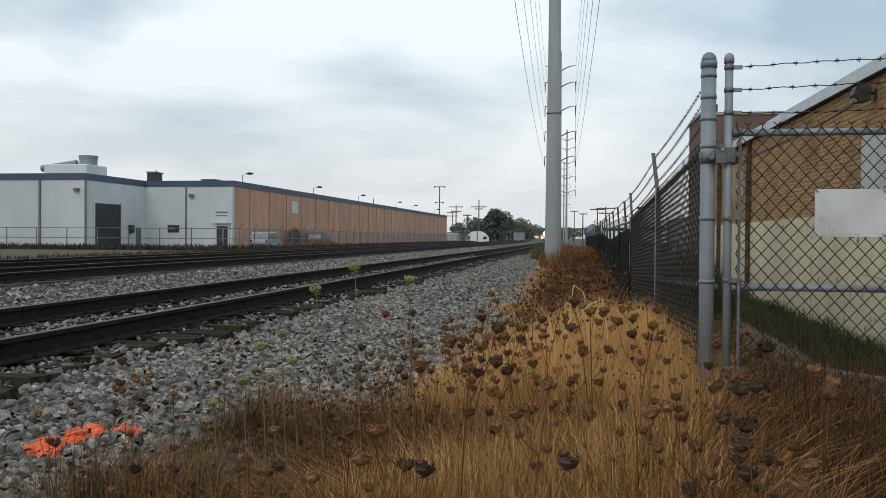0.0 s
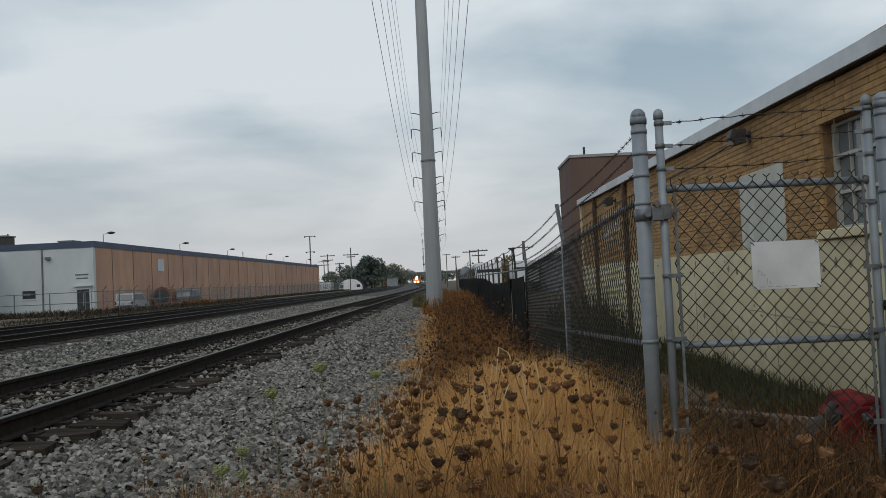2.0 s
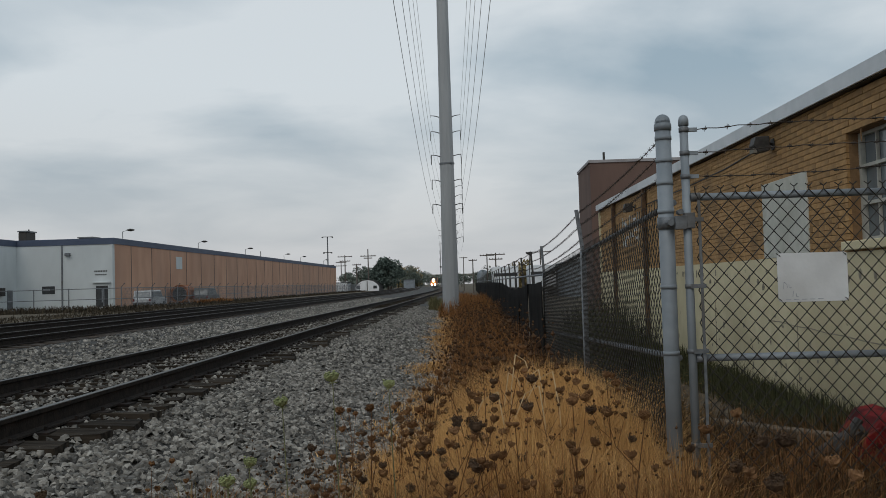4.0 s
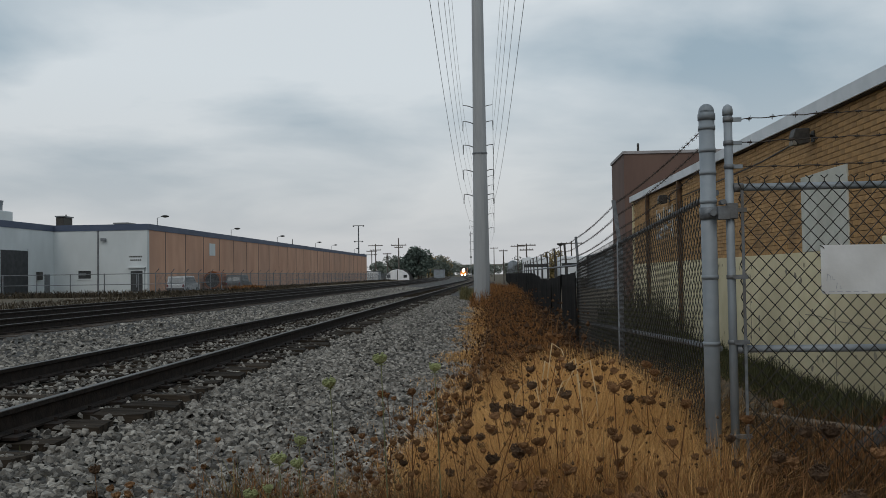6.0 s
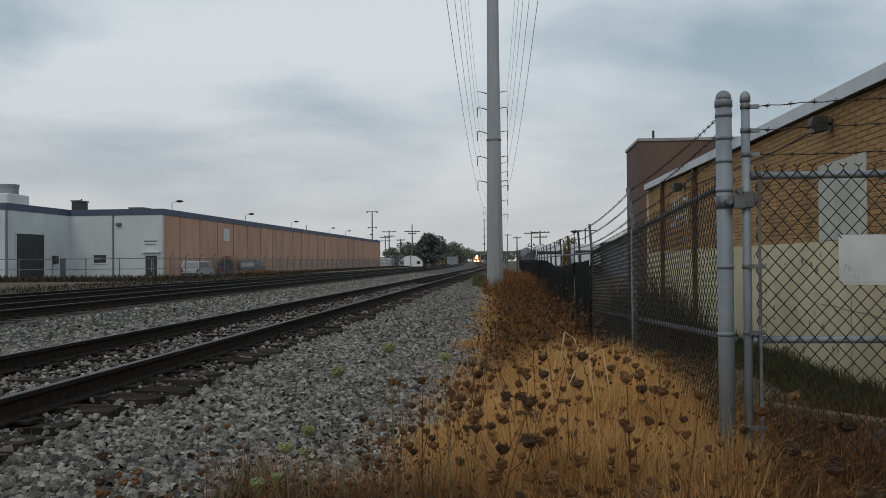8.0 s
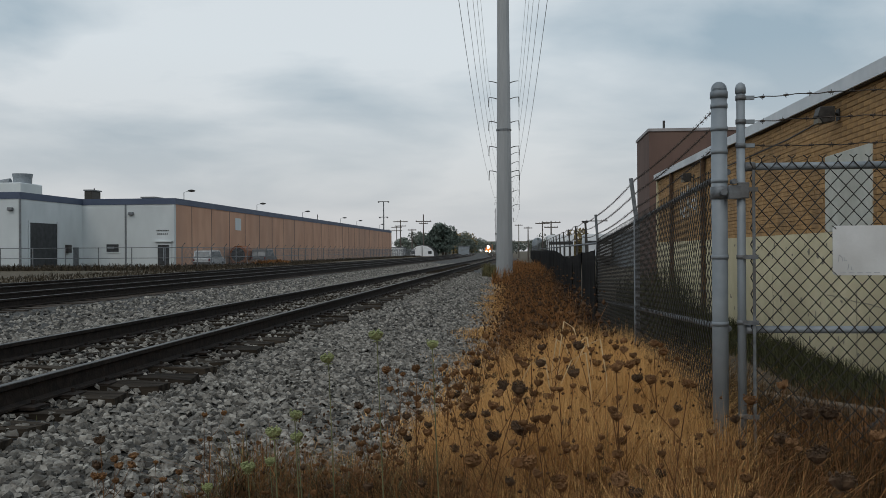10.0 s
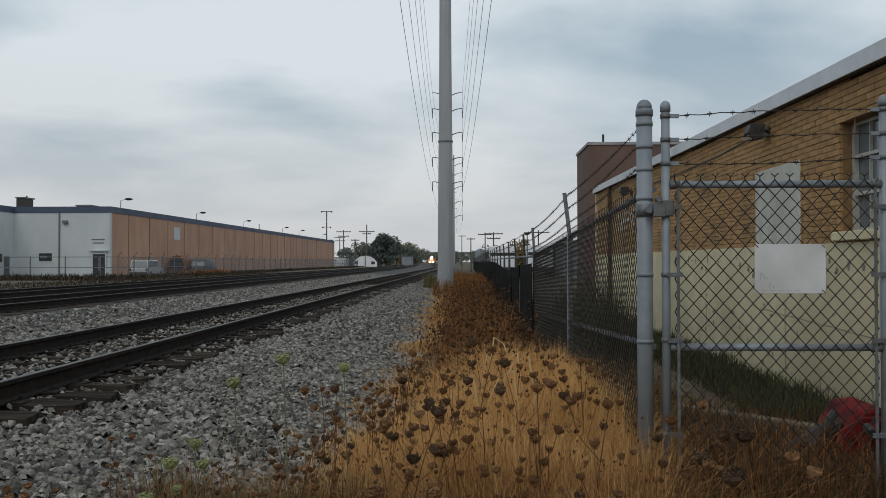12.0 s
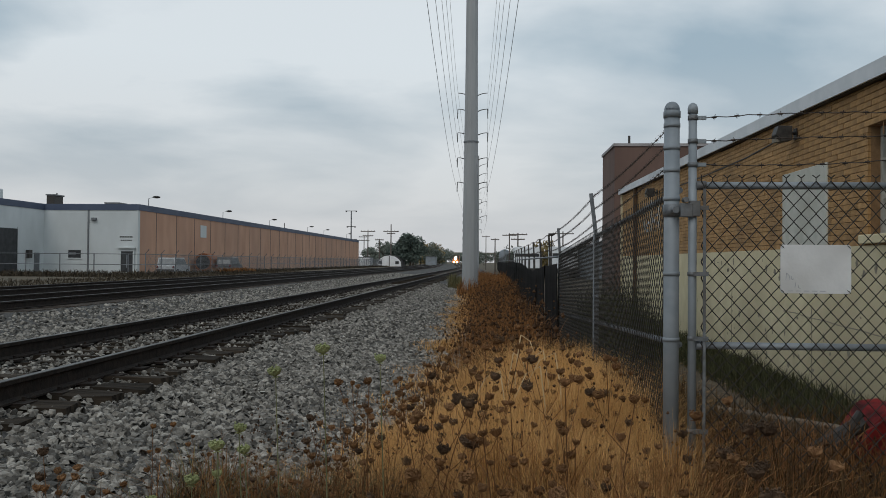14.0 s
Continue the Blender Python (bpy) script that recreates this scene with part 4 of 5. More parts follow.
part("upright", Geo().box(-0.1, 0.12, -0.26, -0.205, 0.0, 0.62, m), "red_paint", red, bevel=0.01)
part("cheek_plate", Geo().box(0.2, 0.44, -0.24, -0.205, 0.02, 0.34, m @ pose(0, 0, 0, 0, 14, 0)), "red_paint", red, bevel=0.01)
part("bracket", Geo().box(-0.02, 0.10, -0.3, -0.262, 0.50, 0.62, m), "dark_metal", red, bevel=0.01)
part("bracket", Geo().box(0.22, 0.36, -0.3, -0.245, 0.38, 0.47, m), "dark_metal", red, bevel=0.01)
for px, pz, w, h, tilt, lean in ((-0.30, 0.30, 0.16, 0.34, 22, -14), (0.02, 0.42, 0.20, 0.22, -18, 10), (0.26, 0.50, 0.14, 0.24, 34, -8), (0.40, 0.12, 0.12, 0.36, -30, 6)):
    part("bent_plate", Geo().prism([(-w, 0), (-w * 0.5, h * 0.7), (w * 0.1, h), (w * 0.8, h * 0.8), (w, h * 0.1), (w * 0.2, -h * 0.15)], -0.02, 0.02), "red_paint", red, bevel=0.006).matrix_basis = m @ pose(px, -0.34, pz, lean, tilt, 0)
for px, pz in ((-0.12, 0.52), (0.13, 0.66), (0.30, 0.40)):
    part("lug", Geo().tube([m @ Vector((px, -0.42, pz)), m @ Vector((px + 0.03, -0.3, pz + 0.03))], 0.035, 10), "dark_metal", red)
part("pin", Geo().tube([m @ Vector((0.18, -0.3, 0.6)), m @ Vector((0.26, -0.26, 0.74))], 0.03, 8), "red_paint", red)
part("wheel", Geo().lathe([(0.05, -0.06), (0.19, -0.07), (0.22, -0.04), (0.22, 0.04), (0.19, 0.07), (0.05, 0.06)], (0, 0, 0), 16), "rubber", red, "worn black wheel").matrix_basis = pose(6.52, 6.36, -0.56, 90, 0, 12)
part("drawbar", Geo().tube([(6.08, 6.4, -0.28), (5.74, 6.48, -0.52), (5.48, 6.55, -0.64)], 0.06, 8), "dark_metal", red)
part("fork", Geo().tube([(6.05, 6.4, -0.22), (5.80, 6.35, -0.55)], 0.035, 8), "dark_metal", red)
part("tine", Geo().tube([(6.62, 6.5, -0.2), (6.66, 6.45, 0.02)], 0.02, 6, r1=0.004), "dark_metal", red)
red.location.x += 0.2
tb = thing("timber_beam", "weathered grey timber beam lying in the yard weeds", "beam")
part("beam", Geo().box(-1.1, 1.1, -0.08, 0.08, 0, 0.15, pose(5.95, 8.15, -0.66, 0, 3, -34)), "timber", tb, bevel=0.012)
kerb = thing("concrete_slab", "cracked dirt-covered concrete strip in the yard", "slab")
part("slab", Geo().box(5.2, 6.9, 7.4, 9.0, -0.8, -0.70), "soil", kerb, bevel=0.02)

# ---------------------------------------------------------------- locomotive far down the line
LY = 420.0
LX = TX - 0.75 + bend(LY)
lo = thing("locomotive", "orange and black locomotive with lit headlights on the near track", "train")
part("nose", Geo().prism([(LX - 1.4, 0.4), (LX + 1.4, 0.4), (LX + 1.4, 2.2), (LX + 1.0, 2.5), (LX - 1.0, 2.5), (LX - 1.4, 2.2)], LY, LY + 2.5), "loco_orange", lo, bevel=0.05)
part("cab", Geo().prism([(LX - 1.5, 0.6), (LX + 1.5, 0.6), (LX + 1.5, 3.6), (LX + 0.9, 4.2), (LX - 0.9, 4.2), (LX - 1.5, 3.6)], LY + 2.5, LY + 5), "loco_black", lo, bevel=0.05)
part("long_hood", Geo().box(LX - 1.3, LX + 1.3, LY + 5, LY + 22, 0.9, 3.9), "loco_orange", lo, bevel=0.05)
part("frame", Geo().box(LX - 1.5, LX + 1.5, LY - 0.4, LY + 22, 0.05, 0.395), "loco_black", lo)
for s in (-1, 1):
    part("windscreen", Geo().box(LX + s * 0.75 - 0.5, LX + s * 0.75 + 0.5, LY + 2.44, LY + 2.499, 2.75, 3.4), "glass", lo)
    part("ditch_light", Geo().lathe([(0.32, 0), (0.32, 0.1)], (0, 0, 0), 10), "headlight", lo, "lit headlight").matrix_basis = pose(LX + s * 0.75, LY - 0.42, 0.62, 90, 0, 0)
part("headlight", Geo().lathe([(0.46, 0), (0.46, 0.1)], (0, 0, 0), 10), "headlight", lo, "lit headlight").matrix_basis = pose(LX, LY - 0.02, 2.2, 90, 0, 0)
part("headlight", Geo().lathe([(0.38, 0), (0.38, 0.1)], (0, 0, 0), 10), "headlight", lo, "lit headlight").matrix_basis = pose(LX, LY + 2.42, 3.05, 90, 0, 0)
for s in (0.5, 4, 8, 14, 18, 21):
    part("wheelset", Geo().box(LX - 1.2, LX + 1.2, LY + s, LY + s + 0.9, 0.002, 0.05), "loco_black", lo)

# ---------------------------------------------------------------- far background
br = thing("overpass", "distant grey road overpass above the tracks", "bridge")
part("deck", Geo().box(-70, 60, 520, 530, 5.0, 6.4), "conc_dark", br)
for x in (-45, -27, 6, 25):
    part("pier", Geo().box(x - 0.8, x + 0.8, 522, 528, -1, 4.998), "conc_dark", br)


def leaves(rr, cx, cy, cz, rx, ry, rz, n, size, clumps=9):
    """Clumped leaf quads with an uneven outline."""
    g = Geo()
    cs = []
    for _ in range(clumps):
        a, e = rr.uniform(0, 2 * math.pi), rr.uniform(-0.75, 1.0)
        k = rr.uniform(0.25, 0.72)
        cs.append((cx + rx * k * math.cos(a) * math.sqrt(max(0, 1 - e * e * 0.7)), cy + ry * k * math.sin(a), cz + rz * e * 0.62, rr.uniform(0.22, 0.42)))
    for _ in range(n):
        x, y, z, k = rr.choice(cs)
        d = Vector((rr.gauss(0, 1), rr.gauss(0, 1), rr.gauss(0, 1))).normalized() * rr.uniform(0.55, 1.08)
        p = Vector((x + d.x * rx * k, y + d.y * ry * k, z + d.z * rz * k))
        u = Vector((rr.gauss(0, 1), rr.gauss(0, 1), rr.gauss(0, 1))).normalized() * size * rr.uniform(0.6, 1.3)
        w = u.cross(Vector((rr.gauss(0, 1), rr.gauss(0, 1), rr.gauss(0, 1)))).normalized() * size * 0.55
        i = len(g.v)
        g.v += [tuple(p - u), tuple(p + w), tuple(p + u), tuple(p - w)]
        g.f.append((i, i + 1, i + 2, i + 3))
    return g


def tree(x, y, h, w, leaf, label, seed, n=900):
    rr = random.Random(seed)
    t = thing("tree", label, "tree", group="far trees", at=(x, y, -0.75))
    part("trunk", Geo().tube([(0, 0, -0.2), (0.1, 0, h * 0.25), (0.05, 0, h * 0.6)], 0.035 * h, 8, r1=0.012 * h), "bark", t)
    for k in range(5):
        a = 2 * math.pi * k / 5 + rr.uniform(-0.4, 0.4)
        part("limb", Geo().tube([(0.05, 0, h * (0.22 + 0.05 * k)), (w * 0.2 * math.cos(a), w * 0.2 * math.sin(a), h * (0.45 + 0.04 * k)), (w * 0.36 * math.cos(a), w * 0.36 * math.sin(a), h * (0.62 + 0.05 * k))], 0.014 * h, 6, r1=0.004 * h), "bark", t)
    part("crown", leaves(rr, 0, 0, h * 0.46, w * 0.55, w * 0.55, h * 0.52, int(n * 1.5), 0.05 * w ** 0.5 * h ** 0.4, 22), leaf, t, fix=False)
    return t


tree(-20.4, 258, 10.4, 10.5, "leaf_dark_hazed", "dense dark green tree beside the far tracks", 1, 2600)
tree(-24.3, 262, 7.6, 7.5, "leaf_dark_hazed", "dense dark green tree beside a white shed", 2, 1500)
for k, (x, y, h, w, lf) in enumerate(((-31, 285, 8.8, 9, "leaf_mid_hazed"), (-36.5, 300, 7.2, 10, "leaf_mid_hazed"), (-27.0, 300, 9.4, 8, "leaf_mid_hazed"), (-17.0, 300, 8.6, 8, "leaf_mid_hazed"), (-18.0, 330, 7.8, 9, "leaf_mid_hazed"), (-19, 330, 9.5, 10, "leaf_autumn"),
                                      (-21.0, 380, 8.0, 11, "leaf_mid_hazed"), (-24, 420, 8.0, 12, "leaf_mid_hazed"), (-26, 440, 7.5, 14, "leaf_mid_hazed"), (-31, 450, 7.5, 14, "leaf_mid_hazed"), (-42, 330, 6.5, 12, "leaf_mid_hazed"), (-22.5, 290, 8.2, 9, "leaf_mid_hazed"), (-15.5, 300, 6.2, 6, "leaf_mid_hazed"), (-17.5, 350, 6.8, 8, "leaf_mid_hazed"), (-25, 350, 9.6, 12, "leaf_autumn"), (-33, 340, 8, 12, "leaf_mid_hazed"))):
    tree(x, y, h, w, lf, "hazy green tree in the far row" if lf == "leaf_mid_hazed" else "autumn-tinted tree in the far row", 10 + k, 1100)
for k, (x, y, h, w) in enumerate(((10.2, 118, 5.0, 4.5), (7.5, 150, 5.2, 5.0), (14.5, 140, 4.6, 6))):
    tree(x, y, h, w, "leaf_autumn" if k != 1 else "leaf_mid_hazed", "small yellowing tree beyond the fence", 40 + k, 900)

for k, (x, y, h, w) in enumerate(((-7, 480, 8, 15), (-15, 475, 8.5, 15), (-24, 485, 9, 15), (-1, 470, 7, 14), (9, 440, 8, 14), (20, 420, 8, 16), (32, 400, 8, 16), (46, 380, 8, 18), (62, 360, 8, 20), (14, 300, 6, 9), (24, 260, 6, 9))):
    tree(x, y, h, w, "leaf_mid_hazed", "hazy green tree closing the view down the line", 60 + k, 1000)

shed = thing("storage_shed", "white arched fabric storage shed beside dark trees", "shed")
arch = [(-3.3, 0), (-3.3, 1.3), (-2.6, 2.2), (-1.5, 2.9), (0, 3.15), (1.5, 2.9), (2.6, 2.2), (3.3, 1.3), (3.3, 0)]
part("front", Geo().prism([(-25.4 + a, b - 0.65) for a, b in arch], 248, 248.2), "white_fabric", shed)
part("cover", Geo().prism([(-25.4 + a * 1.05, b * 1.05 - 0.65) for a, b in arch], 248.2, 260), "dark_metal", shed, "dark roof cover")
part("door_post", Geo().box(-25.5, -25.3, 247.9, 247.999, -0.65, 2.4), "dark_metal", shed)
# Openings are solid panels with the shed's inner shade as their colour.
for x in (-27.9, -23.2):
    part("opening", Geo().box(x - 0.5, x + 0.5, 247.95, 247.999, 0.1, 0.9), "dark_open", shed)
for x, y, w, h, L in ((-33.0, 250, 3.6, 2.6, 7), (-14.2, 255, 3.0, 2.9, 3), (-36.6, 245, 1.2, 3.0, 3)):
    c = thing("site_cabin", "small white cabin near the shed", "cabin", group="far cabins")
    part("body", Geo().box(x - w / 2, x + w / 2, y, y + L, -0.7, h - 0.7), "galv" if x > -20 else "white_fabric", c, bevel=0.05)
    part("roof", Geo().box(x - w / 2 - 0.15, x + w / 2 + 0.15, y - 0.15, y + L + 0.15, h - 0.698, h - 0.55), "galv_old", c)


def wood_pole(x, y, top, arms, label="brown wooden utility pole with cross arms"):
    p = thing("utility_pole", label, "utility pole", group="far wooden poles")
    near = 1.0 if y > 200 else 0.5
    part("shaft", Geo().tube([(x, y, -1), (x, y, top)], 0.22 * near, 8, r1=0.14 * near), "wood_pole", p)
    for k, (dz, L) in enumerate(arms):
        part("cross_arm", Geo().box(x - L, x + L, y - 0.1, y + 0.1, top - dz - 0.12 * near, top - dz + 0.12 * near), "wood_pole", p)
        for s in (-0.9, -0.45, 0.45, 0.9):
            part("insulator", Geo().box(x + s * L - 0.05 * near, x + s * L + 0.05 * near, y - 0.05, y + 0.05, top - dz + 0.122 * near, top - dz + 0.32 * near), "dark_metal", p)


wood_pole(-36, 280, 10.8, ((0.5, 2.3), (1.9, 1.7)))
wood_pole(-44.5, 330, 10.4, ((0.5, 2.0), (1.8, 2.0)))
wood_pole(-25.2, 250, 11.3, ((2.0, 2.2), (2.6, 1.2)))
wood_pole(-28.5, 250, 7.2, ((0.3, 1.2),))
wood_pole(6.5, 104, 4.3, ((0.2, 1.1), (0.75, 0.8)))
wood_pole(5.9, 125, 4.9, ((0.25, 1.0),))
wood_pole(12.6, 115, 4.9, ((0.3, 1.4),))
wood_pole(3.9, 128, 4.3, ((0.2, 0.6),))
wood_pole(2.2, 180, 6.2, ((0.2, 0.8),))
tw = thing("lattice_tower", "slim steel lighting tower with three tiers of lamps", "tower")
part("mast", Geo().tube([(-44.6, 300, -1), (-44.6, 300, 18)], 0.28, 6, r1=0.2), "galv_old", tw)
for z, L in ((17.9, 1.7), (12.6, 1.3), (8.2, 1.8)):
    part("lamp_bar", Geo().box(-44.6 - L, -44.6 + L, 299.8, 300.2, z - 0.09, z + 0.09), "dark_metal", tw)
    for s in (-1, 1):
        part("flood_lamp", Geo().box(-44.6 + s * L - 0.22, -44.6 + s * L + 0.22, 299.7, 300.3, z - 0.35, z + 0.1), "dark_metal", tw)
ms = thing("radio_mast", "thin grey radio mast in the distance", "mast")
part("mast", Geo().tube([(-9, 380, -1), (-9, 380, 19)], 0.22, 6, r1=0.12), "galv_old", ms)
part("light", Geo().box(-9.4, -8.6, 379.8, 380.2, 7.8, 8.4), "dark_metal", ms)

for x0, x1, y, z0, z1 in ((6.0, 8.9, 100, 0.2, 2.6), (10.1, 13.0, 99, 0.2, 2.65), (27.5, 30, 110, 0.2, 2.6)):
    t = thing("box_truck", "white box truck parked behind the screened fence", "truck", group="parked trucks")
    part("box", Geo().box(x0, x1, y, y + 6, z0, z1), "truck_white", t, bevel=0.05)
    part("stripe", Geo().box(x0 + 0.1, x1 - 0.1, y - 0.02, y - 0.002, z1 - 1.1, z1 - 0.75), "dark_open", t)
    part("bumper", Geo().box(x0, x1, y - 0.1, y + 0.2, -0.3, z0 - 0.002), "dark_metal", t)
    for s in (x0 + 0.35, x1 - 0.35):
        part("wheel", Geo().tube([(s - 0.15, y + 0.9, -0.4), (s + 0.15, y + 0.9, -0.4)], 0.45, 14), "rubber", t)
        part("wheel", Geo().tube([(s - 0.15, y + 5, -0.4), (s + 0.15, y + 5, -0.4)], 0.45, 14), "rubber", t)
dm = thing("storage_tank", "pale grey domed storage tank beyond the fence", "tank")
part("shell", Geo().lathe([(0.95, 0), (0.95, 3.1), (0.8, 3.5), (0.45, 3.8), (0.1, 3.9)], (5.6, 150, -0.85), 16), "galv", dm, smooth=True)
part("hopper", Geo().lathe([(1.2, 0), (1.2, 2.3), (0.4, 3.2)], (8.0, 150, -0.85), 14), "galv", dm, smooth=True)
lb = thing("low_building", "low grey metal building beyond the fence", "building")
part("wall", Geo().box(13.2, 26, 92, 120, -0.9, 2.6), "galv", lb)
part("roof", Geo().prism([(12.9, 2.602), (26.3, 2.602), (19.5, 4.1)], 91.7, 120.3), "galv_old", lb)
part("vent", Geo().box(16.3, 17.8, 94, 95.5, 3.3, 4.0), "dark_metal", lb)
yl = thing("yard_lamp", "pole lamp in the truck yard", "lamp")
part("mast", Geo().tube([(9.9, 96, -0.9), (9.9, 96, 3.7)], 0.06, 6), "dark_metal", yl)
part("head", Geo().lathe([(0.08, 0), (0.35, 0.15), (0.38, 0.3)], (9.9, 96, 3.7), 10), "dark_metal", yl)

# parked cars by the warehouse
def car(x, y, m, label, L=4.6, H=1.75):
    """A car seen from behind: length along y, at x."""
    c = thing("parked_car", label, "car", group="cars by the warehouse")
    o = [(0, 0.35), (0, 0.95), (0.12, 1.0), (0.35, H), (0.62 * L, H), (0.78 * L, 1.05), (0.98 * L, 0.95), (L, 0.8), (L, 0.35)]
    part("body", Geo().prism([(y + a, b - 0.7) for a, b in o], x - 0.9, x + 0.9, "x"), m, c, bevel=0.06)
    n = [(-0.78, 1.04), (0.78, 1.04), (0.70, H - 0.12), (-0.70, H - 0.12)]
    g = Geo()
    g.v += [(x + a, y + 0.10 + (b - 1.0) * 0.31 - 0.012, b - 0.7) for a, b in n]
    g.v += [(x + a, y + 0.10 + (b - 1.0) * 0.31 + 0.02, b - 0.7) for a, b in n]
    g.f += [(0, 1, 2, 3), (7, 6, 5, 4), (0, 4, 5, 1), (1, 5, 6, 2), (2, 6, 7, 3), (3, 7, 4, 0)]
    part("rear_window", g, "glass", c)
    part("side_window", Geo().prism([(y + a, b - 0.7) for a, b in ((0.4, 1.08), (0.5, H - 0.12), (0.6 * L, H - 0.12), (0.72 * L, 1.08))], x + 0.901, x + 0.915, "x"), "glass", c)
    part("bumper", Geo().box(x - 0.88, x + 0.88, y - 0.1, y - 0.002, -0.35, -0.1), "dark_metal", c, bevel=0.03)
    for s in (-1, 1):
        part("tail_light", Geo().box(x + s * 0.8 - 0.08, x + s * 0.8 + 0.08, y - 0.04, y - 0.002, 0.0, 0.25), "red_paint", c)
        for q in (0.2, 0.8):
            w = part("wheel", Geo().tube([(x + s * 0.7, y + q * L, -0.38), (x + s * 0.92, y + q * L, -0.38)], 0.33, 14), "rubber", c)
            part("rim", Geo().tube([(x + s * 0.921, y + q * L, -0.38), (x + s * 0.93, y + q * L, -0.38)], 0.18, 10), "galv", w)


car(-28.6, 85.6, "car_white", "white sport utility car parked by the warehouse corner")
car(-28.6, 104.5, "car_dark", "dark grey car parked beside the brown wall", 5.0, 1.9)
tk = thing("rusty_tank", "rust-coloured round tank beside the parked car", "tank")
part("shell", Geo().tube([(-30.8, 103.6, 0.55), (-30.8, 106.2, 0.55)], 1.1, 16), "tank_rust", tk)
part("dark_end", Geo().tube([(-30.8, 103.55, 0.55), (-30.8, 103.599, 0.55)], 0.85, 16), "dark_open", tk)
part("stand", Geo().box(-31.4, -30.2, 104.2, 105.6, -0.75, -0.35), "dark_metal", tk)

# ---------------------------------------------------------------- ballast stones
nr = np.random.RandomState(5)


def stone_cloud(n, x0, x1, y0, y1, size, power=1.0, lift=0.0):
    """Flat angular stones scattered over the ballast, thinner with distance."""
    y = y0 + (y1 - y0) * nr.rand(n) ** power
    x = x0 + (x1 - x0) * nr.rand(n)
    s = size * nr.uniform(0.5, 1.5, n) * 0.5
    a = np.arange(5)[None] * 1.2566 + nr.uniform(-0.35, 0.35, (n, 5))
    low, top = nr.uniform(0.8, 1.2, (n, 5)), nr.uniform(0.35, 0.8, (n, 5))
    flat = nr.uniform(0.6, 0.95, (n, 1))
    rim = np.stack([np.cos(a) * low, np.sin(a) * low * flat, nr.uniform(-0.5, -0.1, (n, 5))], -1)
    crown = np.stack([np.cos(a) * top, np.sin(a) * top * flat, nr.uniform(0.2, 0.55, (n, 5))], -1)
    k = np.concatenate([rim, crown], 1)
    ang, tilt = nr.rand(n) * 6.283, nr.normal(0, 0.5, n)
    ca, sa, ct, st = np.cos(ang)[:, None], np.sin(ang)[:, None], np.cos(tilt)[:, None], np.sin(tilt)[:, None]
    kx, kz = k[..., 0] * ct - k[..., 2] * st, k[..., 0] * st + k[..., 2] * ct
    k = np.stack([kx * ca - k[..., 1] * sa, kx * sa + k[..., 1] * ca, kz], -1) * s[:, None, None]
    z = np.array([ground_z(p, q) for p, q in zip(x, y)]) + nr.uniform(-0.014, 0.026, n) + lift
    v = (k + np.stack([x, y, z], -1)[:, None]).reshape(-1, 3)
    base = np.arange(n) * 10
    g = Geo()
    g.v = v.tolist()
    for i in range(5):
        j = (i + 1) % 5
        g.f += np.stack([base + i, base + j, base + 5 + j, base + 5 + i], 1).tolist()
    g.f += np.stack([base + 5 + i for i in range(5)], 1).tolist()
    return g


for nm, args in (("stone_shoulder", (29000, 0.62, 3.1, 1.8, 12, 0.06, 1.2)), ("stone_shoulder_far", (18000, 0.66, 3.1, 12, 45, 0.07, 1.3)), ("stone_crib", (16000, -1.85, 0.72, 3, 40, 0.055, 1.3, 0.022)), ("stone_middle", (20000, -5.3, -1.9, 5, 80, 0.085, 1.5))):
    o = part(nm, stone_cloud(*args), "stone", ballast, "loose crushed grey stones", fix=False)
    tagged(o, kind="stuff")
sm = []
for k in range(8):
    me = stone_cloud(1, 0, 0.001, 0, 0.001, 0.07).mesh("stone", "stone_single")
    c = sum((v.co for v in me.vertices), Vector()) / 10
    for v in me.vertices:
        v.co -= c
    sm.append(me)
rng = random.Random(21)
for k in range(230):
    x, y = rng.uniform(0.9, 2.7), rng.uniform(2.4, 4.6)
    o = part("stone", sm[k % 8], None, ballast)
    o.matrix_basis = pose(x, y, ground_z(x, y) + rng.uniform(0.012, 0.03), rng.uniform(-20, 20), rng.uniform(-20, 20), rng.uniform(0, 360)) @ Matrix.Scale(rng.uniform(0.8, 1.25), 4)
om = [me.copy() for me in sm]
for me in om:
    me.materials[0] = M["orange_paint"]
pm = thing("orange_marking", "bright orange spray-painted stones marking the ballast", "paint mark")
for k in range(46):
    t = rng.random()
    x, y = 1.45 + rng.uniform(-0.07, 0.07) + (0.12 if t > 0.8 else 0), 3.02 + 0.68 * t
    o = part("painted_stone", om[k % 8], None, pm)
    o.matrix_basis = pose(x, y, ground_z(x, y) + rng.uniform(0.02, 0.04), rng.uniform(-25, 25), rng.uniform(-25, 25), rng.uniform(0, 360)) @ Matrix.Scale(rng.uniform(0.85, 1.2), 4)

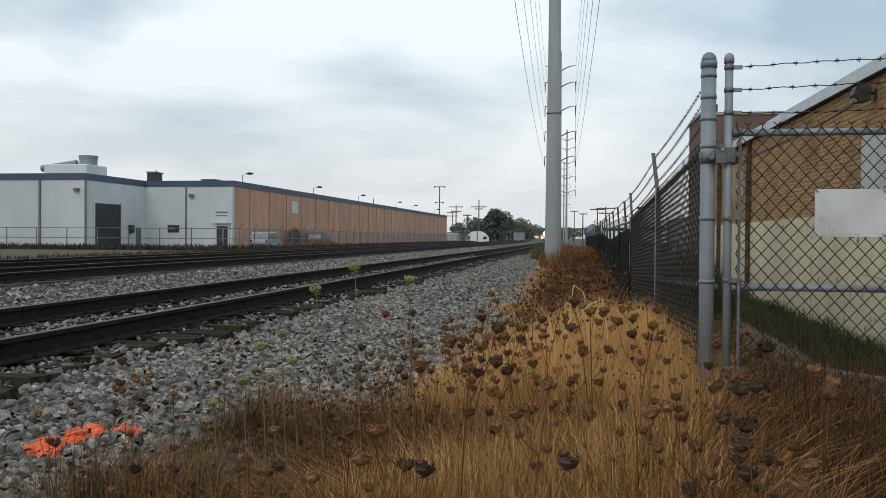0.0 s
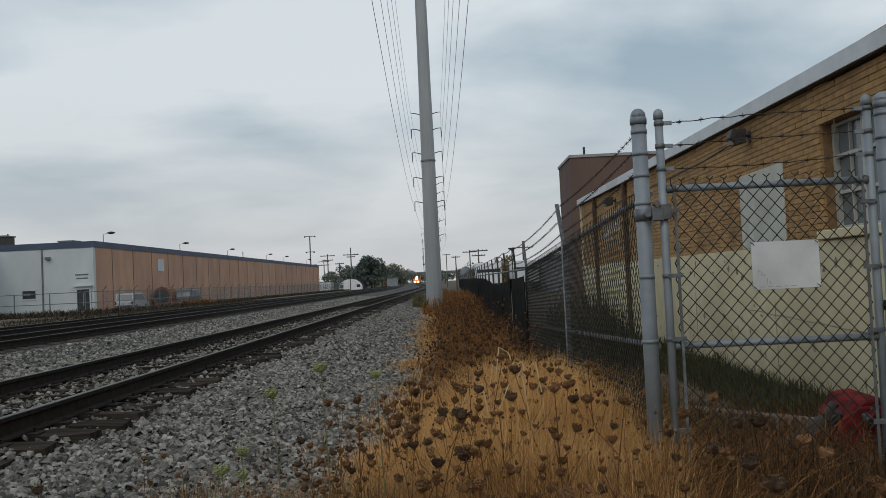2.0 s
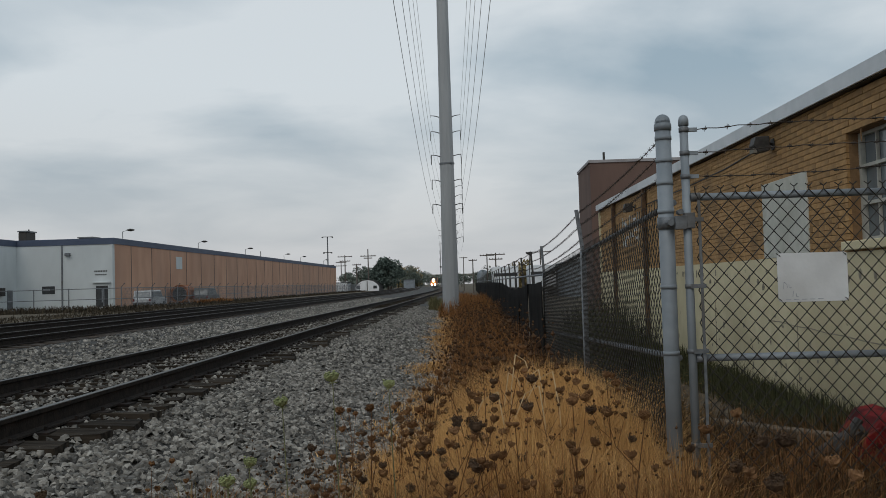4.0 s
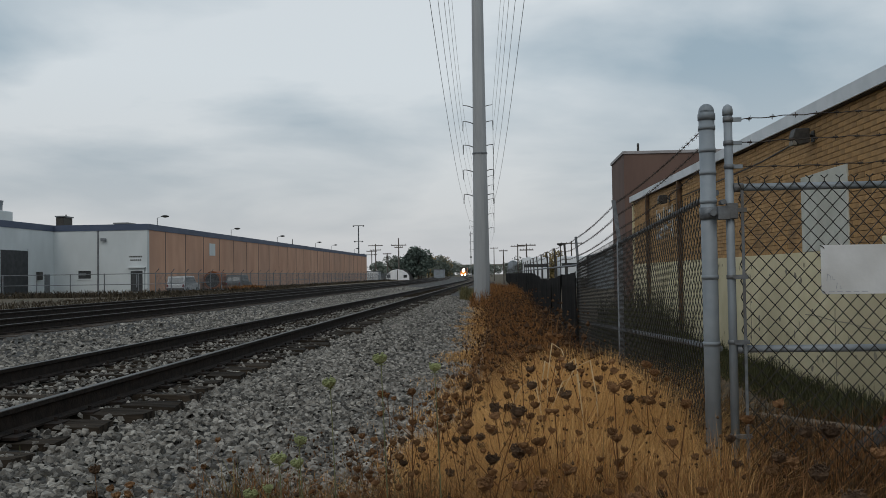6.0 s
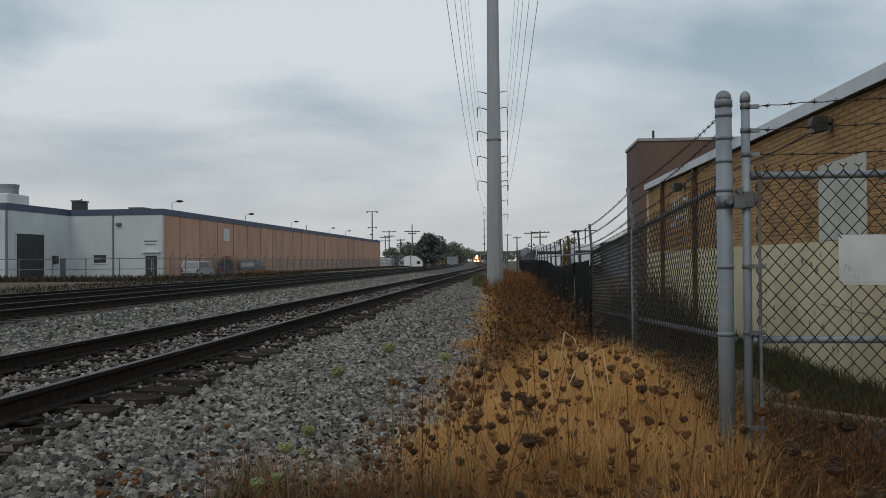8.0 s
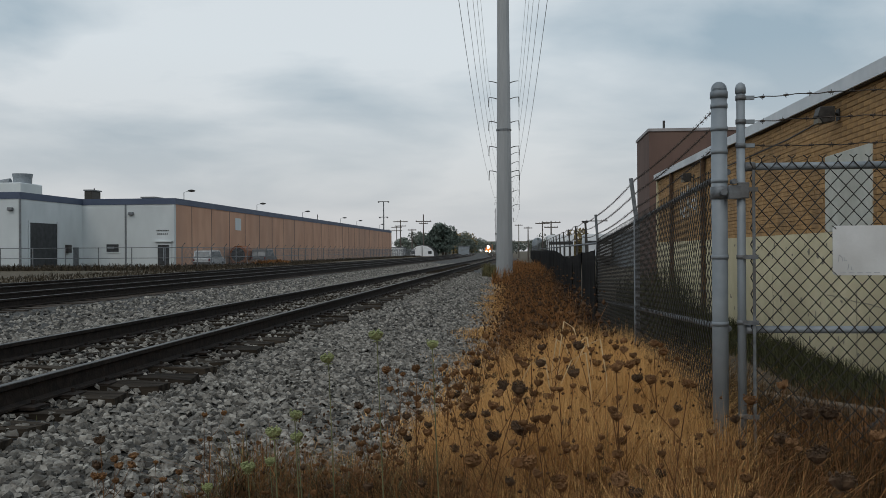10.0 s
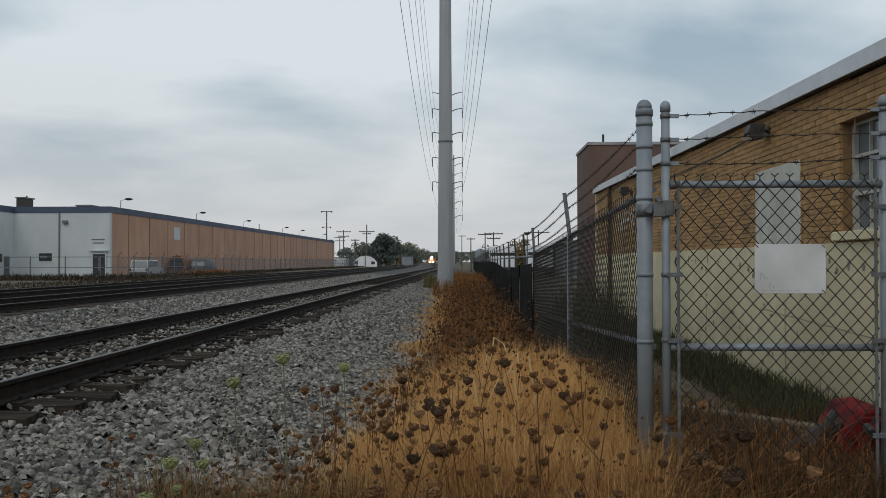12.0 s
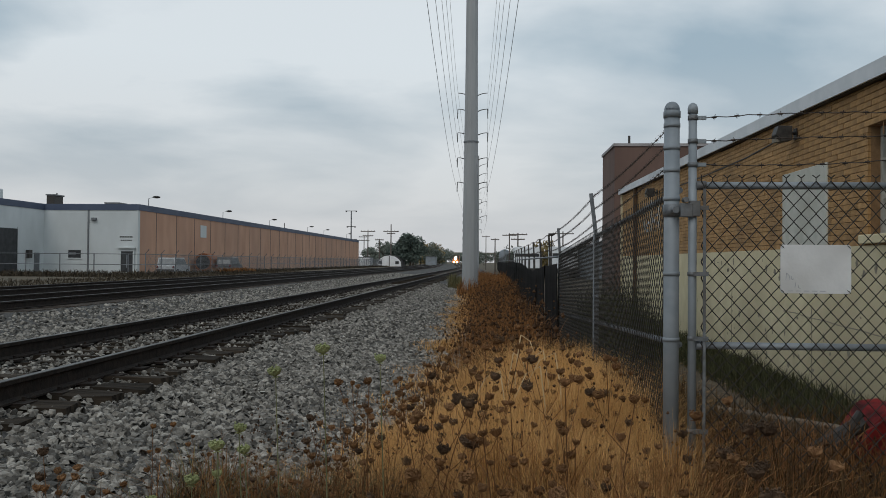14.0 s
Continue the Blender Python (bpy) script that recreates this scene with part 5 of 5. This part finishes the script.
# ---------------------------------------------------------------- dry weeds
def blades(n, pts, h0, h1, width, lean=0.25, seed=0):
    """Curved grass blades; pts gives root x, y and a height factor."""
    rs = np.random.RandomState(seed)
    x, y, k = pts(rs, n)
    z = np.array([ground_z(a, b) - 0.06 for a, b in zip(x, y)])
    h = rs.uniform(h0, h1, n) * k
    a = rs.rand(n) * 6.283
    ln = np.abs(rs.normal(0, lean, n)) * h
    w = width * rs.uniform(0.6, 1.4, n)
    dx, dy = np.cos(a), np.sin(a)
    sx, sy = -dy * w, dx * w
    rows = []
    for t, ww in ((0, 1.0), (0.45, 0.9), (0.8, 0.6)):
        cx, cy, cz = x + dx * ln * t * t, y + dy * ln * t * t, z + h * t * (1 - 0.15 * t * np.minimum(1, ln / h))
        rows += [np.stack([cx - sx * ww, cy - sy * ww, cz], -1), np.stack([cx + sx * ww, cy + sy * ww, cz], -1)]
    rows.append(np.stack([x + dx * ln, y + dy * ln, z + h * (1 - 0.15 * np.minimum(1, ln / h))], -1))
    v = np.stack(rows, 1).reshape(-1, 3)
    b = (np.arange(n) * 7)[:, None]
    quads = np.concatenate([b + np.array([[0, 1, 3, 2]]), b + np.array([[2, 3, 5, 4]])]).tolist()
    g = Geo()
    g.v, g.f = v.tolist(), quads + (b + np.array([[4, 5, 6]])).tolist()
    return g


def edge(y):
    """Left limit of the weeds."""
    return np.interp(y, (1.5, 3.0, 5.0, 8.0, 14.0, 34.0), (2.2, 2.3, 2.55, 2.85, 2.85, 2.5)) + 0.12 * np.sin(y * 1.7 + 1.0)


def verge(y0, y1, rise, power=1.0, x1=4.6, left=0.0, ragged=0.0):
    def pts(rs, n):
        y = y0 + (y1 - y0) * rs.rand(n) ** power
        e = edge(y) + left + ragged * np.array([noise.noise((b * 0.9, 4.0, 1.0)) for b in y])
        x = e + (x1 - e) * rs.rand(n) ** 0.85
        k = np.clip(0.14 + (x - e) / rise, 0.14, 1.0) * (0.85 + (0.3 + ragged) * np.array([noise.noise((a * 1.3, b * 1.3, 3.0)) for a, b in zip(x, y)]))
        return x, y, k
    return pts


def patch(x0, x1, y0, y1, k=1.0):
    def pts(rs, n):
        x, y = rs.uniform(x0, x1, n), rs.uniform(y0, y1, n)
        return x, y, k * (0.8 + 0.5 * np.array([noise.noise((a * 1.1, b * 1.1, 7.0)) for a, b in zip(x, y)]))
    return pts


for nm, mt, lab, g in (
    ("tan_grass", "grass_tan", "dense fine tan dried grass along the fence", blades(74000, verge(4.3, 9.5, 1.2), 0.3, 0.95, 0.0011, 0.65, 1)),
    ("tan_grass", "grass_tan", "thin tan dried grass among seed heads", blades(17000, verge(2.2, 4.6, 1.3, left=0.15, x1=4.3), 0.25, 0.8, 0.0012, 0.7, 2)),
    ("rust_weeds", "grass_rust", "rust-brown dried weeds towards the pole", blades(22000, verge(8.6, 34, 1.0, x1=4.3, ragged=0.5), 0.2, 0.8, 0.0036, 0.8, 3)),
    ("rust_weeds", "grass_rust", "rust-brown stalks among tan grass", blades(16000, verge(1.7, 5.2, 1.4), 0.25, 0.9, 0.0016, 0.9, 4)),
    ("dry_fringe", "grass_dim", "thin dull weeds at the edge of the ballast", blades(11000, patch(2.0, 3.2, 2.2, 4.2, 0.58), 0.15, 0.8, 0.0016, 0.8, 5)),
    ("dry_fringe", "grass_tan", "sparse pale straw at the edge of the ballast", blades(2500, patch(2.1, 3.1, 2.4, 9.0, 0.35), 0.12, 0.6, 0.0014, 0.9, 25)),
    ("fence_vines", "grass_green", "dark vines and weeds behind the chain-link", blades(7000, patch(4.85, 5.5, 9.2, 14.5, 1.0), 0.4, 1.45, 0.005, 0.16, 28)),
    ("pale_fringe", "grass_tan", "pale straw stubble beside the ballast", blades(14000, verge(7.5, 38, 6.0, x1=3.0, left=-0.45, ragged=0.4), 0.4, 0.95, 0.004, 1.1, 29)),
    ("yard_weeds", "grass_rust", "rust-brown weeds around the red implement", blades(1600, patch(5.4, 6.9, 5.2, 6.35, 0.6), 0.3, 0.75, 0.0028, 0.6, 30)),
    ("straw_litter", "grass_tan", "short straw litter scattered over the ballast edge", blades(6000, verge(4.5, 36, 3.0, x1=3.0, left=-0.5), 0.35, 0.7, 0.004, 1.2, 31)),
    ("straw_litter", "grass_rust", "low brown weeds straggling onto the ballast", blades(2600, verge(4.0, 30, 2.2, x1=3.0, left=-0.35), 0.4, 1.0, 0.003, 1.0, 32)),
    ("olive_fringe", "grass_olive", "olive-green weeds at the ballast edge", blades(3200, patch(1.9, 3.0, 2.2, 4.8, 0.6), 0.12, 0.75, 0.0022, 1.1, 26)),
    ("rust_weeds", "grass_rust", "tangled rust-brown weeds at the ballast edge", blades(7000, patch(1.95, 3.1, 2.1, 4.7, 0.62), 0.15, 0.8, 0.0016, 1.1, 33)),
    ("olive_fringe", "grass_olive", "olive-green stems among brown weeds", blades(3000, verge(2.0, 4.5, 1.5), 0.25, 0.75, 0.0018, 0.6, 27)),
    ("yard_weeds", "grass_dim", "dull brown weeds in front of the gate", blades(9000, patch(4.3, 7.2, 3.3, 5.0, 0.85), 0.3, 0.85, 0.0025, 0.5, 6)),
    ("yard_weeds", "grass_dim", "dull brown weeds inside the yard", blades(9000, patch(4.75, 7.6, 5.0, 9.0, 0.6), 0.25, 0.7, 0.003, 0.5, 7)),
    ("yard_weeds", "grass_rust", "rust-brown weeds around the gate", blades(5000, patch(4.4, 6.8, 3.4, 6.5, 0.85), 0.3, 0.8, 0.0025, 0.6, 8)),
    ("yard_grass", "grass_green", "dark green grass along the wall foot", blades(16000, patch(6.6, 7.97, 6.0, 24.0, 0.7), 0.12, 0.5, 0.004, 0.6, 9)),
    ("fence_weeds", "grass_dim", "dull weeds growing behind the fence", blades(6000, patch(4.7, 5.6, 6.0, 16.0, 0.8), 0.3, 0.9, 0.004, 0.5, 10)),
    ("pole_tuft", "grass_olive", "pale dry tuft beside the steel pole", blades(1600, patch(1.5, 2.3, 40.5, 46.0, 0.9), 0.4, 0.95, 0.010, 0.4, 11)),
    ("verge_far", "grass_rust", "rust-brown verge beyond the steel pole", blades(6000, patch(2.2, 4.55, 33.0, 70.0, 1.0), 0.4, 1.0, 0.012, 0.4, 12)),
    ("yard_brush", "brush_far", "dull brush along the warehouse fence", blades(14000, patch(-27.5, -24.0, 74.0, 236.0, 0.5), 0.1, 1.0, 0.05, 0.7, 13)),
    ("yard_brush", "grass_rust", "rusty brush by the parked cars", blades(4000, patch(-27.5, -24.5, 94.0, 104.0, 0.7), 0.2, 1.0, 0.04, 0.7, 14)),
    ("yard_brush", "brush_far", "dark weeds before the white warehouse front", blades(9000, patch(-60.0, -24.0, 68.0, 75.5, 0.55), 0.05, 1.3, 0.03, 0.9, 15)),
    ("track_weeds", "brush_far", "low dull weeds beyond the far track", blades(16000, patch(-26.0, -13.2, 20.0, 110.0, 0.4), 0.05, 0.8, 0.022, 1.0, 16)),
    ("tie_grass", "grass_green", "sparse grass between the ties", blades(1600, patch(0.2, 0.75, 5.0, 16.0, 0.4), 0.06, 0.3, 0.004, 0.6, 17)),
):
    tagged(part(nm, g, mt, fix=False), lab, "grass", kind="stuff")


def seeds(n, pts, h0, h1, size, seed):
    """Small dark seed clusters hanging among the weeds."""
    rs = np.random.RandomState(seed)
    x, y, k = pts(rs, n)
    z = np.array([ground_z(a, b) - 0.06 for a, b in zip(x, y)]) + rs.uniform(h0, h1, n) * k
    o = np.array([(1, 0, 0), (0, 1, 0), (-1, 0, 0), (0, -1, 0), (0, 0, 1.4), (0, 0, -1)], float)
    v = np.stack([x, y, z], -1)[:, None] + o[None] * (size * rs.uniform(0.5, 1.4, n))[:, None, None] * rs.uniform(0.6, 1.3, (n, 6, 1))
    q = np.array([(0, 1, 4), (1, 2, 4), (2, 3, 4), (3, 0, 4), (1, 0, 5), (2, 1, 5), (3, 2, 5), (0, 3, 5)])
    g = Geo()
    g.v, g.f = v.reshape(-1, 3).tolist(), (q[None] + (np.arange(n) * 6)[:, None, None]).reshape(-1, 3).tolist()
    return g


for nm, g in (("seed_clusters", seeds(3000, verge(7.5, 34, 1.0, x1=4.4, ragged=0.5), 0.3, 0.95, 0.021, 51)), ("seed_clusters", seeds(1000, verge(3.0, 8, 1.2), 0.3, 0.95, 0.008, 52)), ("seed_clusters", seeds(1500, patch(4.3, 7.0, 3.4, 6.0, 0.8), 0.2, 0.8, 0.009, 53)), ("seed_clusters", seeds(900, patch(1.9, 3.0, 2.2, 6.0, 0.5), 0.1, 0.7, 0.008, 54))):
    tagged(part(nm, g, "seed_dark", fix=False), "small dark seed clusters on dried weeds", "seeds", kind="stuff")


def seed_head(rr, r, mat_name):
    """A dried umbel curled into a cup of many rays with tufts."""
    g = Geo()
    for k in range(22):
        a = 2 * math.pi * k / 22 + rr.uniform(-0.12, 0.12)
        q = r * rr.uniform(0.75, 1.05) * (1.0 if k % 3 else 0.6)
        hgt = r * rr.uniform(0.9, 1.35)
        c, s = math.cos(a), math.sin(a)
        g.tube([(0, 0, 0), (q * 0.75 * c, q * 0.75 * s, hgt * 0.35), (q * c, q * s, hgt * 0.75), (q * 0.8 * c, q * 0.8 * s, hgt)], 0.0016, 3)
        for _ in range(3):
            p = Vector((q * 0.85 * c + rr.uniform(-1, 1) * r * 0.16, q * 0.85 * s + rr.uniform(-1, 1) * r * 0.16, hgt * rr.uniform(0.72, 1.08)))
            d = r * rr.uniform(0.10, 0.19)
            i = len(g.v)
            g.v += [tuple(p + Vector(o) * d) for o in ((1, 0, 0), (0, 1, 0), (-1, 0, 0), (0, -1, 0), (0, 0, 1), (0, 0, -1))]
            g.f += [(i, i + 1, i + 4), (i + 1, i + 2, i + 4), (i + 2, i + 3, i + 4), (i + 3, i, i + 4), (i + 1, i, i + 5), (i + 2, i + 1, i + 5), (i + 3, i + 2, i + 5), (i, i + 3, i + 5)]
    rings = []
    for q, hgt in ((0.16, 0.02), (0.55, 0.25), (0.86, 0.62), (0.9, 0.98)):
        rings.append(len(g.v))
        for k in range(9):
            a = 2 * math.pi * k / 9
            w = rr.uniform(0.82, 1.15)
            g.v.append((r * q * w * math.cos(a), r * q * w * math.sin(a), r * hgt * rr.uniform(0.85, 1.15)))
    for i, j in zip(rings, rings[1:]):
        g.f += [(i + k, i + (k + 1) % 9, j + (k + 1) % 9, j + k) for k in range(9)]
    for k in range(7):
        a = 2 * math.pi * k / 7
        g.tube([(0, 0, 0), (r * 0.6 * math.cos(a), r * 0.6 * math.sin(a), -r * 0.15)], 0.0012, 3)
    return g.mesh("seed_head", mat_name)


rng = random.Random(33)
HEADS = [seed_head(rng, r, m) for r, m in ((0.029, "head_brown"), (0.034, "head_brown"), (0.041, "head_dark"), (0.021, "head_brown"), (0.026, "head_brown"), (0.031, "head_tan"))]


def carrot(seed):
    rr = random.Random(seed)
    p = thing("wild_carrot", "dried wild carrot stalk with curled brown seed heads", "weed", group="dried wild carrots")
    H = rr.uniform(0.8, 1.0)
    lean = (rr.uniform(-0.32, 0.32), rr.uniform(-0.15, 0.15))
    at = lambda t: Vector((lean[0] * t * t, lean[1] * t * t, H * t))
    part("stem", Geo().tube([at(t) for t in (0, 0.25, 0.5, 0.75, 1)], 0.0042, 5, r1=0.0022), "stem_brown", p, fix=False)
    tips = [(at(1.0), rr.uniform(-20, 20), rr.uniform(-20, 20))]
    for k in range(rr.randint(2, 4)):
        t0 = rr.uniform(0.4, 0.8)
        a = rr.uniform(0, 6.28)
        L = rr.uniform(0.12, 0.3)
        e = at(t0) + Vector((math.cos(a) * L * 0.65, math.sin(a) * L * 0.65, L))
        mid = at(t0) + Vector((math.cos(a) * L * 0.45, math.sin(a) * L * 0.45, L * 0.45))
        part("branch", Geo().tube([at(t0), mid, e], 0.0021, 4, r1=0.0014), "stem_brown", p, fix=False)
        tips.append((e, rr.uniform(-25, 25), rr.uniform(-25, 25)))
    for e, a, b in tips:
        o = part("seed_head", rr.choice(HEADS), None, p)
        o.matrix_basis = Matrix.Translation(e) @ pose(0, 0, 0, a, b, rr.uniform(0, 360))
    return p


protos = [carrot(100 + k) for k in range(7)]
rng = random.Random(77)
spots = []
while len(spots) < 135:
    y = 1.9 + 5.0 * rng.random() ** 1.5
    x = rng.uniform(float(edge(y)) + 0.12, 4.5) if rng.random() < 0.84 else rng.uniform(4.2, 6.6)
    if x > 4.5 and y > 4.6:
        continue
    spots.append((x, y))
spots += [(rng.uniform(1.85, 2.9), rng.uniform(2.3, 4.6)) for _ in range(28)]
for k, (x, y) in enumerate(spots):
    s = rng.uniform(0.5, 1.0) * min(1.0, 0.6 + 0.4 * (x - 2.3))
    if y < 2.9:
        s *= 0.93
    if k >= 135:
        s = rng.uniform(0.3, 0.6)
    m = pose(x, y, ground_z(x, y) - 0.06, rng.uniform(-6, 6), rng.uniform(-6, 6), rng.uniform(0, 360)) @ Matrix.Scale(s, 4)
    if k < 7:
        protos[k].matrix_basis = m
    else:
        c = copy_thing(protos[k % 7], m)
        c.scale = (s, s, s)

# still-green flower heads by the ballast
GREEN = [seed_head(rng, r, "head_green") for r in (0.026, 0.022)]
for k, (x, y, z) in enumerate(((2.99, 2.73, 0.545), (3.15, 2.99, 0.49), (2.785, 2.9, 0.445), (2.74, 2.6, 0.30), (2.62, 3.1, 0.12), (2.45, 3.3, -0.02), (2.70, 2.5, 0.26), (2.3, 3.0, -0.05), (2.55, 2.7, 0.10))):
    p = thing("wild_carrot", "slender green wild carrot with a pale green flower head", "weed", group="green wild carrots")
    g0 = ground_z(x, y) - 0.06
    part("stem", Geo().tube([(x + 0.05, y + 0.03, g0), (x + 0.02, y, (g0 + z) / 2), (x, y, z)], 0.003, 5, r1=0.0018), "stem_green", p, fix=False)
    o = part("flower_head", GREEN[k % 2], None, p)
    o.matrix_basis = pose(x, y, z - 0.002, rng.uniform(-12, 12), rng.uniform(-12, 12), 0)

# bent straw leaves
for k in range(6):
    x, y = rng.uniform(3.6, 4.1), rng.uniform(5.4, 6.8)
    p = thing("straw_leaf", "bent pale straw leaf standing in tan grass", "leaf", group="straw leaves")
    a, L = rng.choice((0.3, 2.9, 3.4, 5.9)) + rng.uniform(-0.3, 0.3), rng.uniform(0.14, 0.26)
    top = ground_z(x, y) + rng.uniform(0.72, 0.92)
    c, s = math.cos(a), math.sin(a)
    rows = [(x, y, ground_z(x, y) - 0.05, 0.008), (x + 0.02 * c, y, top - 0.25, 0.011), (x + 0.06 * c, y + 0.05 * s, top, 0.013), (x + (0.08 + 0.35 * L) * c, y + 0.2 * L * s, top - 0.05, 0.012), (x + L * c, y + 0.5 * L * s, top - L * 0.8, 0.004)]
    g = Geo()
    for px, py, pz, w in rows:
        g.v += [(px - w * 0.33, py, pz), (px + w * 0.33, py, pz), (px + w * 0.15, py + 0.004, pz)]
    for i in range(len(rows) - 1):
        j = 3 * i
        g.f += [(j, j + 1, j + 4, j + 3), (j + 1, j + 2, j + 5, j + 4), (j + 2, j, j + 3, j + 5)]
    part("blade", g, "straw", p, fix=False)

# ---------------------------------------------------------------- nearest bricks, each a piece of the wall
for y, z, d in BRICKS:
    o = part("brick", brick_me, None, upper)
    o.matrix_basis = pose(WX + d, y, z)
